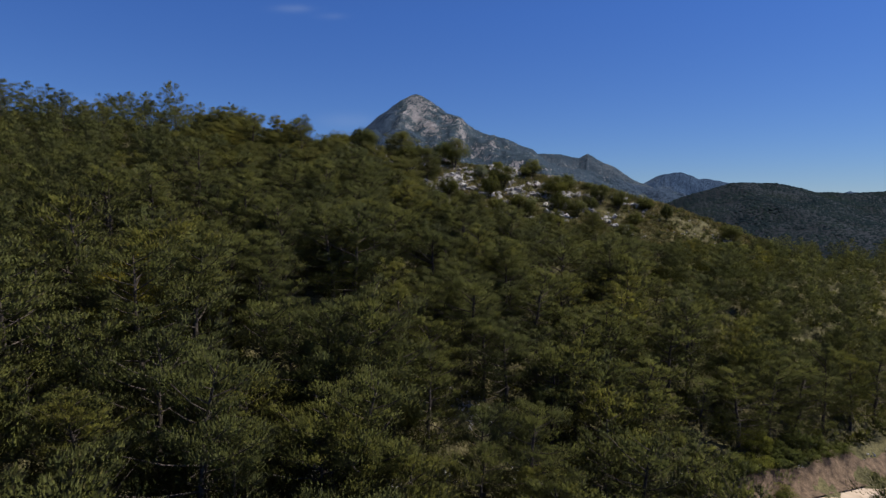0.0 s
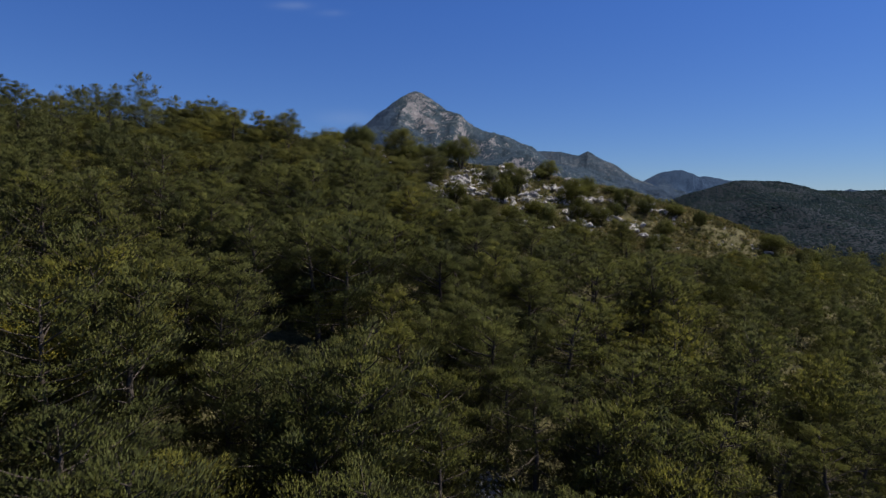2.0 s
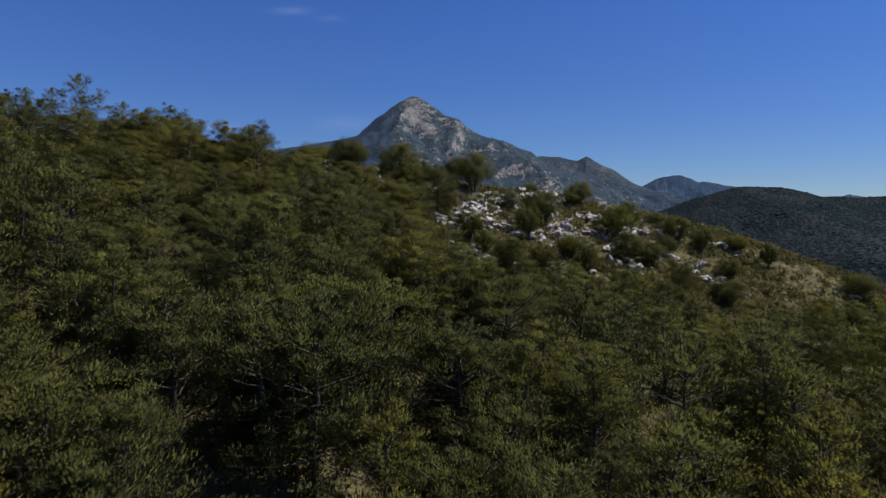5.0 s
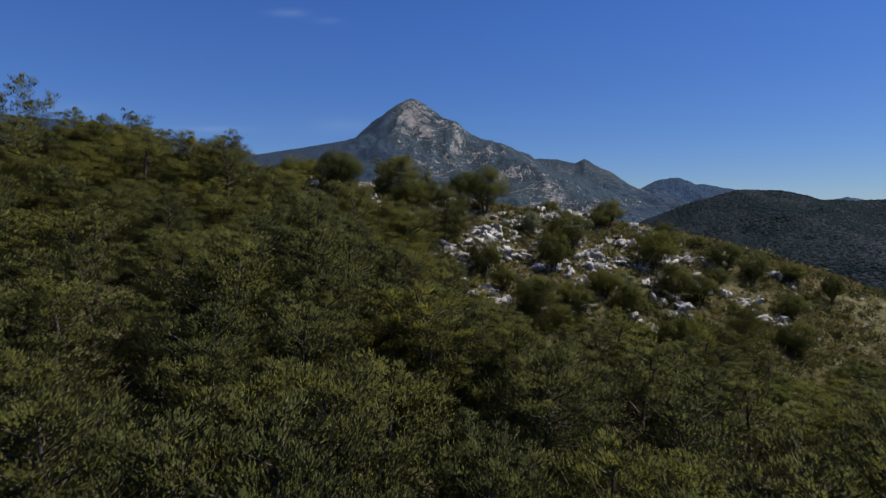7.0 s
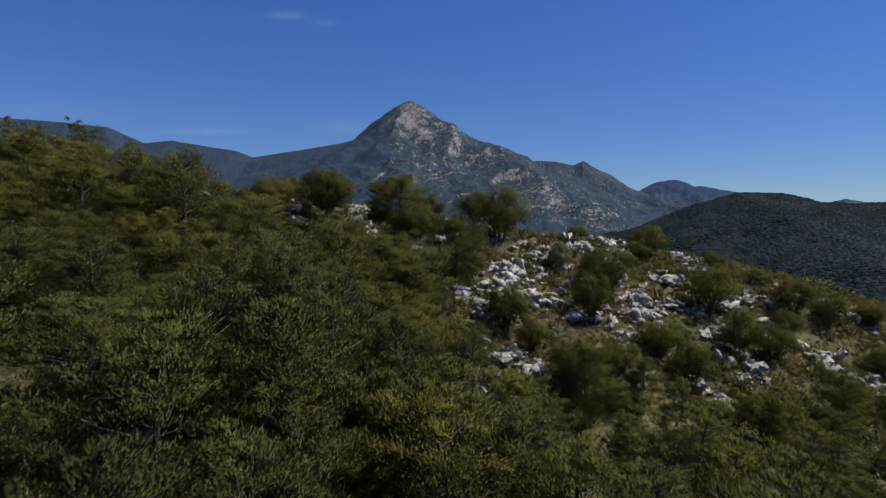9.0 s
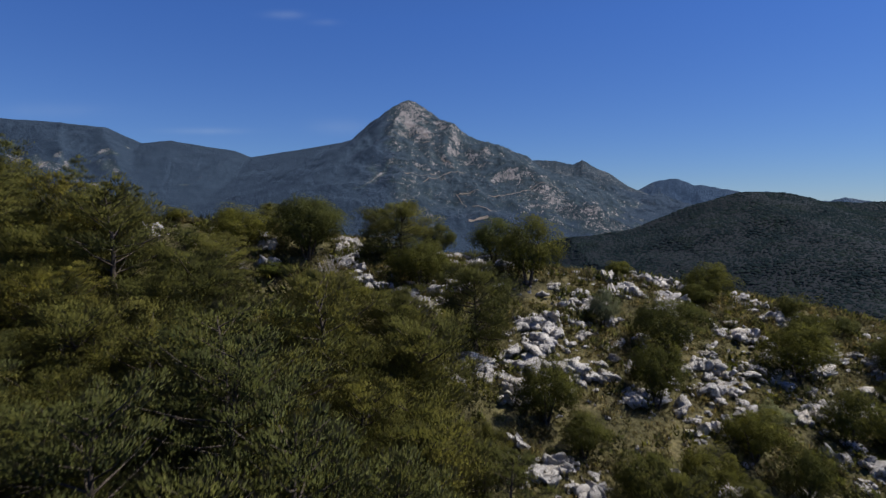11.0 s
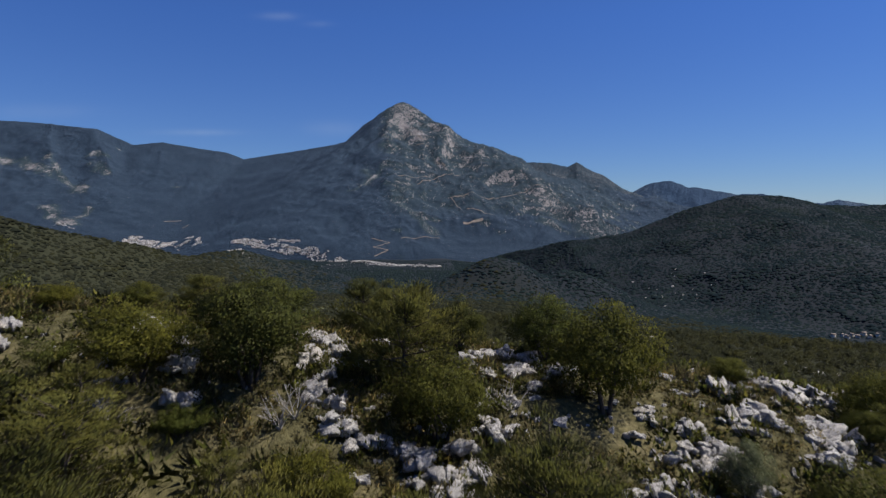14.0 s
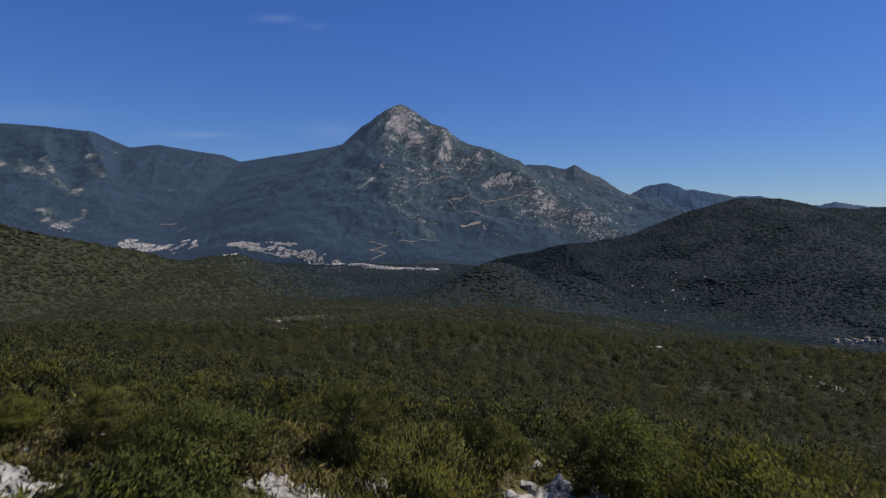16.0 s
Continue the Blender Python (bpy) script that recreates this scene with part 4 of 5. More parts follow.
for grove, plan in ((bushes, ROADSIDE), (oaks, OAKS), (light_oaks, LIGHT_OAKS), (saplings, SAPLINGS), (greys, GREY_BUSHES)):
    for i, (px, py, tall, wide) in enumerate(plan):
        grove.plant(i % len(grove.shapes), px, py, float(ground_height(px, py)) - 0.1, 77 * i, wide, tall)

# low scrub between the rocks and under the pines
def cushion(seed, lumps, radius, each, length, width):
    g = np.random.default_rng(seed)
    c = g.normal(size=(lumps, 3)) * np.array([0.8, 0.8, 0.12]) * radius + np.array([0, 0, radius * 0.5])
    return puffs(g, c, radius * g.uniform(0.7, 1.2, lumps), each, length, width, 0.8, 0.8, 0.5, 0.3)


x, y = scatter(rng, -40, 70, 88, 132, 0.52)
keep = (openness(x, y) > 0.15) & (fbm(x, y, 5, 3, 71) > -0.25)
x, y = x[keep], y[keep]
cloud = spread([cushion(400 + k, 3, 0.26, 20, 0.2, 0.035) for k in range(4)], rng, x, y, ground_height(x, y), rng.uniform(0.5, 1.6, len(x)) * (1 + 0.5 * fbm(x, y, 4, 2, 73)))
tagged(new("dry_scrub", toned(mesh_of("dry_scrub", *soup(cloud), SCRUB), spread.tones)), "dry olive and brown cushion scrub between rocks", "scrub", kind="stuff")
x, y = scatter(np.random.default_rng(33), -40, 70, 88, 132, 0.95)
keep = (openness(x, y) > 0.1) & (fbm(x, y, 6, 3, 75) > -0.12)
x, y = x[keep], y[keep]
cloud = spread([cushion(430 + k, 4, 0.32, 26, 0.16, 0.06) for k in range(5)], np.random.default_rng(34), x, y, ground_height(x, y), np.random.default_rng(35).uniform(0.5, 1.5, len(x)) * (1 + 0.4 * fbm(x, y, 5, 2, 77)))
tagged(new("low_maquis", toned(mesh_of("low_maquis", *soup(cloud), MAQUIS), spread.tones)), "low dark green maquis between the rocks", "scrub", kind="stuff")
x, y = scatter(rng, -95, 100, 27, 134, 1.8)
keep = (np.abs(x + 2) < 10 + 0.77 * y) & (rng.uniform(0, 1, len(x)) < np.where(openness(x, y) > 0.2, 0.7, 0.95)) & ((track_side(x, y) > 2.6) | (x < 26) | (track_side(x, y) < -5.5))
x, y = x[keep], y[keep]
cloud = spread([cushion(420 + k, 3, 0.5, 22, 0.3, 0.12) for k in range(4)], rng, x, y, ground_height(x, y), rng.uniform(0.5, 1.4, len(x)) * np.where(openness(x, y) > 0.2, 1.0, 1.35))
tagged(new("undergrowth", toned(mesh_of("undergrowth", *soup(cloud), MAQUIS), spread.tones)), "low green maquis scrub under the pines", "scrub", kind="stuff")


# ---- dead shrubs ----
DEAD_SHRUBS = [(-2.8, 113.9), (-12.4, 110.8), (-19.5, 109.2), (-20.0, 110.3), (-12.9, 110.2), (-10.1, 46.1), (8.0, 53.0), (-9.4, 53.9)]


def dead_twigs(seed):
    """Bare forked twigs fanning up from one foot, about 1.5 m high."""
    g = np.random.default_rng(seed)
    made = []
    for k in range(9):
        d = unit(np.array([g.normal(), g.normal(), g.uniform(1.0, 2.6)]))
        ln = g.uniform(0.8, 1.5)
        mid, tip = d * ln * 0.5 + 0.06 * g.normal(size=3), d * ln + 0.1 * g.normal(size=3)
        made.append(tube([np.zeros(3), mid, tip], [0.022, 0.016, 0.005], 4))
        for q in range(4):
            f = mid + (tip - mid) * g.uniform(0, 0.8)
            made.append(tube([f, f + unit(d + 0.7 * g.normal(size=3)) * g.uniform(0.25, 0.6)], [0.01, 0.004], 3))
    return join(made)


for i, (px, py) in enumerate(DEAD_SHRUBS):
    ob = tagged(new("dead_shrub", mesh_of("dead_shrub", *dead_twigs(450 + i), None, DEAD_WOOD)), "bare grey twigs of a dead shrub", "shrub", "dead shrubs")
    ob.matrix_basis = pose(px, py, float(ground_height(px, py)) - 0.05, 0, 0, 50 * i) @ Matrix.Diagonal((1.2, 1.2, 1.2, 1))


# ---- limestone ----
def rock_block(r, seed, cuts=2):
    """One angular block about 1 m across: a skewed box split along random planes, its faces pitted."""
    bm = bmesh.new()
    bmesh.ops.create_cube(bm, size=1.1)
    bmesh.ops.subdivide_edges(bm, edges=bm.edges[:], cuts=cuts, use_grid_fill=True)
    bmesh.ops.triangulate(bm, faces=bm.faces[:])
    planes = [(Vector((r.gauss(0, 1), r.gauss(0, 1), r.gauss(0.2, 0.9))).normalized(), r.uniform(0.26, 0.46)) for _ in range(12)]
    shift = Vector((seed * 3.7, 1.3, 0.4))
    for v in bm.verts:
        p = v.co + 0.2 * noise.noise_vector(v.co * 2.3 + shift)
        for n, d in planes:
            over = p.dot(n) - d
            if over > 0:
                p = p - n * over
        v.co = p + 0.05 * noise.noise_vector(p * 4.7 - shift) + 0.045 * noise.noise_vector(p * 12.0 + shift)
    v = np.array([q.co[:] for q in bm.verts])
    bm.verts.index_update()
    f = np.array([[q.index for q in g.verts] for g in bm.faces])
    bm.free()
    return v, f


def rock_blocks(seed, blocks):
    """A split limestone outcrop about 1.4 m across: blocks crowded together with clefts between them."""
    r = random.Random(seed)
    made = []
    dip = r.uniform(0, 6.3)
    for k in range(blocks):
        v, f = rock_block(r, seed + 0.31 * k, 3 if blocks > 2 and k < 2 else 2 if blocks > 2 else 1)
        size = (0.72, 0.66, 0.6, 0.54, 0.5, 0.46, 0.42, 0.36, 0.32)[k] * r.uniform(0.8, 1.2)
        tilt = np.array(Euler((r.gauss(0.25, 0.3), r.gauss(0, 0.25), dip + r.gauss(0, 0.5))).to_matrix())
        a = k * 2.1 + r.uniform(-0.6, 0.6)
        off = np.array([math.cos(a), math.sin(a), -0.16]) * (0.08, 0.32, 0.36, 0.42, 0.46, 0.52, 0.56, 0.6, 0.62)[k] if blocks > 1 else np.zeros(3)
        made.append(((v * np.array([size * r.uniform(1.0, 1.6), size * r.uniform(0.7, 1.0), size * r.uniform(0.6, 1.2)])) @ tilt.T + off, f))
    return made


def rock_shape(seed, blocks):
    return join(rock_blocks(seed, blocks))


rng = np.random.default_rng(41)
rock_kinds = [rock_blocks(k, 7) for k in range(10)]
outcrops = {}


def make_outcrop(blocks, m):
    """A limestone outcrop whose split blocks lean on one another."""
    root = tagged(new("limestone_outcrop"), "weathered pale grey limestone split into blocks on the crest", "rock", "rocks on the crest")
    for v, f in blocks:
        part("block", mesh_of("block", v, f, None, LIMESTONE), root)
    root.matrix_basis = m
    return root


ROCK_FIELDS = [(-29.0, 115.5), (-10.4, 111.5), (-9.5, 109.8), (-6.4, 109.5), (5.2, 114.2), (6.1, 113.0), (10.0, 116.0), (13.3, 114.8), (21.0, 119.0), (2.0, 108.3),
               (4.4, 110.0), (1.0, 106.5), (0.1, 105.0), (3.4, 104.0), (-1.0, 102.0), (5.8, 107.3), (6.1, 103.3), (13.2, 107.8), (17.4, 108.0), (10.4, 102.7),
               (12.7, 102.6), (17.2, 112.2), (23.4, 116.5), (21.0, 109.2), (-3.7, 103.1), (3.0, 108.0), (12.2, 105.6), (15.4, 97.0), (20.0, 101.4), (28.9, 106.0),
               (26.9, 112.3), (37.4, 113.0), (1.1, 97.0), (-1.3, 92.5), (8.5, 96.5), (20.6, 105.9), (-20.3, 115.5), (-18.2, 113.6), (-20.8, 111.6), (-12.6, 117.2),
               (-11.6, 115.4), (-4.5, 118.0), (-1.5, 120.0), (-1.0, 117.8), (-3.2, 114.0), (9.8, 119.0), (13.6, 119.6), (-12.2, 112.4), (33.0, 114.5), (31.0, 103.5), (25.0, 107.5)]


def rockiness(x, y):
    """1 amid the outcrops, 0 on the scrub between them."""
    f = np.array(ROCK_FIELDS)
    d = np.hypot((x[:, None] - f[:, 0]) / np.where(f[:, 0] < -9, 1.4, 2.2), (y[:, None] - f[:, 1]) / np.where(f[:, 0] < -9, 1.1, 1.6))
    return np.exp(-np.min(d, 1) ** 2)


x, y = scatter(rng, -36, 62, 90, 129, 0.8)
keep = (openness(x, y) > 0.05) | (rockiness(x, y) > 0.5)
x, y = x[keep], y[keep]
amid = rockiness(x, y) + 0.5 * (ridged(x + 0.3 * y, y * 1.7, 9, 3, 81) - 0.6)
keep = rng.uniform(0, 1, len(x)) < np.interp(amid, [0.0, 0.12, 0.45, 0.75], [0.05, 0.1, 0.5, 0.9])
x, y, amid = x[keep], y[keep], amid[keep]
size = np.clip(rng.lognormal(-0.42, 0.48, len(x)) * (0.65 + 0.6 * amid), 0.2, 1.5) * np.where(x < -14, 0.72, 1.0)
z = ground_height(x, y)
order = np.argsort(-size * (1 - 0.5 * step(30, 50, np.abs(x))))
for i in order[:285]:
    k = int(rng.integers(0, 10))
    m = pose(x[i], y[i], z[i] + size[i] * 0.2, rng.normal() * 14, rng.normal() * 14, rng.uniform(0, 360)) @ Matrix.Diagonal((size[i], size[i], size[i] * rng.uniform(0.7, 1.1), 1))
    if k in outcrops:
        copy_thing(outcrops[k], m).matrix_basis = m
    else:
        outcrops[k] = make_outcrop(rock_kinds[k], m)
BIG_OUTCROPS = [(-21.1, 116.4, 1.1), (-20.3, 115.8, 1.2), (-19.3, 115.8, 1.0), (-19.5, 114.8, 1.1), (-18.4, 114.3, 0.9), (-17.8, 113.1, 1.0), (-17.0, 110.9, 1.1), (-20.7, 110.3, 1.3), (-13.0, 118.2, 0.9), (-12.2, 116.2, 0.8), (-11.4, 116.0, 0.7), (-11.4, 114.4, 0.9), (-12.0, 112.6, 1.0), (-26.8, 113.7, 0.9), (-17.9, 112.5, 1.1), (-20.6, 110.1, 0.8), (-10.9, 111.8, 0.9), (-10.4, 110.5, 1.1), (-9.8, 109.9, 0.9), (-9.2, 110.2, 0.9), (-7.2, 109.8, 1.2), (-6.6, 110.4, 0.9), (-7.8, 110.3, 0.9), (-1.0, 101.7, 1.1), (3.2, 104.3, 1.5), (-6.3, 109.3, 1.2), (10.0, 116.3, 1.3), (-28.3, 114.8, 1.4), (-27.4, 115.4, 1.0)]          # x, y, size
for i, (px, py, r) in enumerate(BIG_OUTCROPS):
    m = pose(px, py, float(ground_height(px, py)) + 0.25 * r, 8 * math.sin(i), 8 * math.cos(i), 47 * i) @ Matrix.Diagonal((r, r, r, 1))
    copy_thing(outcrops[i % 10], m).matrix_basis = m
small = [v[f] for v, f in (rock_shape(20 + k, 2) for k in range(10))]
i = order[285:]
cloud = spread(small, rng, x[i], y[i], z[i] + 0.2 * size[i], size[i], rng.uniform(0.6, 1.0, len(i)))
x, y = scatter(rng, -36, 62, 88, 129, 0.8)
keep = (openness(x, y) > 0.05) & (rng.uniform(0, 1, len(x)) < 0.12 + 0.5 * rockiness(x, y))
x, y = x[keep], y[keep]
bx = rng.uniform(28, 90, 700)
by = 56.8 + 0.47 * (bx - 40.0) + rng.uniform(-0.2, 3.0, 700)
for sx, sy in STONY:
    bx, by = np.concatenate([bx, sx + rng.normal(size=26) * 1.1]), np.concatenate([by, sy + rng.normal(size=26) * 0.8])
x, y = np.concatenate([x, bx]), np.concatenate([y, by])
tiny = [v[f] for v, f in (rock_shape(40 + k, 1) for k in range(6))]
cloud2 = spread(tiny, rng, x, y, ground_height(x, y) + 0.03, rng.uniform(0.15, 0.5, len(x)))
tagged(new("loose_stones", mesh_of("loose_stones", *soup(np.concatenate([cloud, cloud2])), LIMESTONE)), "broken pale limestone strewn over the hill", "stones", kind="stuff")


# ---- woods beyond the crest ----
def wood(name, label, x, y, shapes, scale, mat, sink=0.0, squash=1.0):
    cloud = spread(shapes, rng, x, y, ground_height(x, y) - sink, scale, np.full(len(x), squash))
    return tagged(new(name, toned(mesh_of(name, *soup(cloud), mat), spread.tones)), label, "wood", kind="stuff")


def far_tree(seed, lumps, spread_by, radius, each, length, width, flat=0.85, up=0.6):
    g = np.random.default_rng(seed)
    c = unit(g.normal(size=(lumps, 3))) * np.array(spread_by) * g.uniform(0.6, 1, (lumps, 1)) + np.array([0, 0, 1.3 * spread_by[2] + 0.9])
    crown = rounded(puffs(g, c, radius * g.uniform(0.75, 1.2, lumps), each, length, width, flat, 0.3, 0.6, 0.5), 0.4, 2.6 * spread_by[2] + 1.0, 0.5)
    crown[:, 3:] = unit(crown[:, 3:] + np.array([0, 0, up]))
    return crown


def in_view(x, y, slack):
    return np.abs(x - 0.03 * (y - 96)) < slack + 0.78 * (y - 96)


rng = np.random.default_rng(61)
x, y = scatter(rng, -120, 120, 124, 182, 3.6)
keep = in_view(x, y, 16) & (openness(x, y) < 0.4) & (np.min(np.hypot(x[:, None] - TAKEN[:, 0], y[:, None] - TAKEN[:, 1]), 1) > 2.2)
x, y = x[keep], y[keep]
slope_sizes = [(5.0, 4.6), (5.6, 4.4), (4.4, 4.6), (6.2, 4.8)]
scale = rng.uniform(0.55, 1.0, len(x)) * (0.22 + 0.78 * step(128, 168, y))
hard_by = (y < 152) & (np.abs(x + 4) < 48)
wood("crest_pine_thicket", "young green pines just over the crest", x[hard_by], y[hard_by], [pine_shape(500 + k, t, w, 14, 44, 0.3, 0.06, 0.8)[-1] for k, (t, w) in enumerate(slope_sizes)], scale[hard_by], WOOD_PINE)
wood("back_slope_pine_wood", "green young pines falling away behind the crest", x[~hard_by], y[~hard_by], [pine_shape(500 + k, t, w, 10, 16, 0.36, 0.12, 0.8)[-1] for k, (t, w) in enumerate(slope_sizes)], scale[~hard_by], WOOD_PINE)
x, y = scatter(np.random.default_rng(63), -92, 105, 40, 131, 3.0)
keep = ((x < -32) | (x > 40)) & (np.abs(x + 2) < 13 + 0.77 * y) & (openness(x, y) < 0.3) & ((track_side(x, y) > 2.6) | (x < 26))
x, y = x[keep], y[keep]
wood("young_pine_thicket", "low young pines filling the gaps of the wood", x, y, [far_tree(515 + k, 7, (0.9, 0.9, 1.0), 0.8, 18, 0.42, 0.15) for k in range(4)], rng.uniform(0.45, 0.85, len(x)), WOOD_PINE, 0.4)
x, y = scatter(np.random.default_rng(62), -190, 190, -70, 175, 4.0)
keep = ((y < 27) | (np.abs(x + 2) > 13 + 0.77 * y)) & ~((x > 22) & (np.abs(track_side(x, y) + 2) < 6)) & ~in_view(x, y, 17)
x, y = x[keep], y[keep]
wood("outer_pine_wood", "green pine wood going on round the slope", x, y, [far_tree(505 + k, 8, (1.5, 1.5, 1.6), 1.2, 18, 0.6, 0.3) for k in range(4)], rng.uniform(0.9, 1.6, len(x)), WOOD_PINE, 0.3)
x, y = scatter(rng, -230, 240, 165, 300, 3.9)
keep = in_view(x, y, 10) & (fbm(x, y, 30, 3, 91) > -0.6)
x, y = x[keep], y[keep]
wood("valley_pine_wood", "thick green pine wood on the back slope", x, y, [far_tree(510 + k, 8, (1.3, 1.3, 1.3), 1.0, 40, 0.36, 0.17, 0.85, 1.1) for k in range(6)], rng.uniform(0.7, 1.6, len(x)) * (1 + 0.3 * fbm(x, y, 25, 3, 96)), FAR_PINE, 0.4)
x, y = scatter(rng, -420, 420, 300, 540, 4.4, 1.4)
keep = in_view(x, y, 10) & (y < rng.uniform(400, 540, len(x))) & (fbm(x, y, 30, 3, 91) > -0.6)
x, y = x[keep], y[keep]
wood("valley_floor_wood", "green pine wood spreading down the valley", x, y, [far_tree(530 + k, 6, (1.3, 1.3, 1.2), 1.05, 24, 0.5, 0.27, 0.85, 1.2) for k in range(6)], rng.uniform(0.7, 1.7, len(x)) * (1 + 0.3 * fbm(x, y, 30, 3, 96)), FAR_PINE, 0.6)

def dome_crown(seed, up):
    """A distant crown about 4.4 m across: a ragged closed dome of fifteen triangles."""
    g = np.random.default_rng(seed)
    a = np.arange(5) * 2 * np.pi / 5
    ring = np.stack([np.cos(a), np.sin(a), 0 * a], 1)
    v = np.concatenate([[[0.3 * g.normal(), 0.3 * g.normal(), 1.35]], ring * 1.5 * g.uniform(0.7, 1.3, (5, 1)) + [0, 0, 1.0], ring * 3.2 * g.uniform(0.75, 1.25, (5, 1)) + [0, 0, -0.5]])
    v[1:6, 2] += g.normal(size=5) * 0.15
    k, j = np.arange(5), (np.arange(5) + 1) % 5
    f = np.concatenate([np.stack([0 * k, 1 + k, 1 + j], 1), np.stack([1 + k, 6 + k, 6 + j], 1), np.stack([1 + k, 6 + j, 1 + j], 1)])
    face = unit(unit(v - [0, 0, 0.8]) + np.array([0, 0, up]) + 0.1 * g.normal(size=v.shape))
    return np.concatenate([v[f], face[f]], 1)


far = [dome_crown(600 + k, 1.9) for k in range(8)]
x, y = scatter(rng, -1150, 1350, 400, 1800, 4.3, 1.5)
keep = in_view(x, y, 30) & (y > rng.uniform(400, 540, len(x))) & (fbm(x, y, 40, 3, 92) > -0.75) & (x > -1.05 * y)
keep &= np.where(x > 100, y < np.interp(x, RIGHT_X, RIGHT_Y) + 15, y < np.where(x < -60, 40 + np.interp(x, LEFT_X, LEFT_Y), 1350))
x, y = x[keep], y[keep]
size = np.clip(rng.lognormal(-0.1, 0.34, len(x)), 0.45, 2.0) * (1 + 0.5 * fbm(x, y, 50, 4, 93))
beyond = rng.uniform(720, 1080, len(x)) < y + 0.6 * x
wood("distant_pine_wood", "pine wood across the valley, dark green dulled by painted haze", x[~beyond], y[~beyond], far, size[~beyond], DISTANT_PINE, 0.1, 0.8)
wood("hill_pine_wood", "pines covering the rounded hill, haze painted as dark blue-green", x[beyond], y[beyond], far, size[beyond], HAZED_PINE, 0.1, 0.7)
x, y = scatter(rng, -900, 250, 1340, 2480, 10)
keep = in_view(x, y, 30) & (y > 60 + np.interp(x, LEFT_X, LEFT_Y)) & ~((x > -400) & (x < 80) & (y > 2020)) & ~((x > 60) & (y < np.interp(x, RIGHT_X, RIGHT_Y)))
x, y = x[keep], y[keep]
size = rng.uniform(1.3, 2.3, len(x))
tx, ty = scatter(rng, -420, 100, 2020, 2480, 7)
x, y, size = np.concatenate([x, tx]), np.concatenate([y, ty]), np.concatenate([size, rng.uniform(0.6, 1.0, len(tx))])
wood("plain_pine_wood", "wood on the plain below the town, haze painted as dark blue-green", x, y, far, size, HAZED_PINE)

# ---- town under the mountain ----
def house_block(g):
    w, d, h = g.uniform(9, 16), g.uniform(8, 14), g.uniform(2.5, 5)
    v = np.array([(sx * w / 2, sy * d / 2, zz) for zz in (-3, h) for sx, sy in ((-1, -1), (1, -1), (1, 1), (-1, 1))] + [(-w / 2, 0, h + 2.2), (w / 2, 0, h + 2.2)])
    f = np.array([(0, 1, 5), (0, 5, 4), (1, 2, 6), (1, 6, 5), (2, 3, 7), (2, 7, 6), (3, 0, 4), (3, 4, 7), (4, 5, 9), (4, 9, 8), (6, 7, 8), (6, 8, 9), (5, 6, 9), (7, 4, 8)])
    return v[f]


def far_height(x, y):
    return np.maximum(ground_height(x, y), mountain_height(x, y))


blocks = [house_block(np.random.default_rng(700 + k)) for k in range(8)]


def make_town(name, label, x, y, mat, scale):
    cloud = spread(blocks, rng, x, y, far_height(x, y), scale)
    return tagged(new(name, mesh_of(name, *soup(cloud), mat)), label, "town", kind="stuff")


TOWN = [((-1397, 2883), (-1051, 2806), (-1388, 2754), (-952, 2587), 1000), ((-858, 2640), (-339, 2497), (-826, 2579), (-321, 2397), 1000), ((-332, 2479), (32, 2298), (-291, 2299), (29, 2143), 300), ((-681, 2601), (-546, 2571), (-670, 2575), (-542, 2552), 110), ((-1777, 2913), (-1626, 2851), (-1727, 2849), (-1622, 2822), 40)]          # far corners, near corners, houses
bx, by = [], []
for f0, f1, n0, n1, count in TOWN:
    t, w = rng.uniform(0, 1, 3 * count), rng.uniform(0, 1, 3 * count)
    edge = 0.5 + 0.5 * (1 - np.abs(2 * t - 1)) ** 0.4
    w = (0.5 + (w - 0.5) * edge * (0.8 + 0.5 * fbm(t * 900, w * 0, 140, 2, 94)))[:, None]
    t = t[:, None]
    p = (np.array(f0) * (1 - t) + np.array(f1) * t) * (1 - w) + (np.array(n0) * (1 - t) + np.array(n1) * t) * w
    p = p[fbm(p[:, 0], p[:, 1], 45, 2, 95) > -0.1][:count]
    bx.append(p[:, 0])
    by.append(p[:, 1])
bx, by = np.concatenate(bx), np.concatenate(by)
make_town("distant_town", "small pale houses of a far town below the mountain", bx, by, HOUSE_WALL, rng.uniform(0.26, 0.55, len(bx)))


# ---- village in the side valley ----
VILLAGE = [(526, 855), (540, 858), (541, 850), (554, 859), (557, 852), (570, 859), (572, 850), (581, 849)]
OUTCROPS = [(132, 456, 5.2, 14), (124, 416, 3.3, 10), (159, 362, 3.7, 22), (159, 333, 3.9, 22), (157, 388, 3.9, 12), (158, 313, 3.2, 14), (421, 1125, 47.3, 30), (357, 1202, 25.4, 14), (-314, 1052, 8.6, 26), (-330, 2277, 63.8, 40), (-112, 510, 5.9, 12), (-81, 494, 4.0, 8)]          # x, y, spread, count

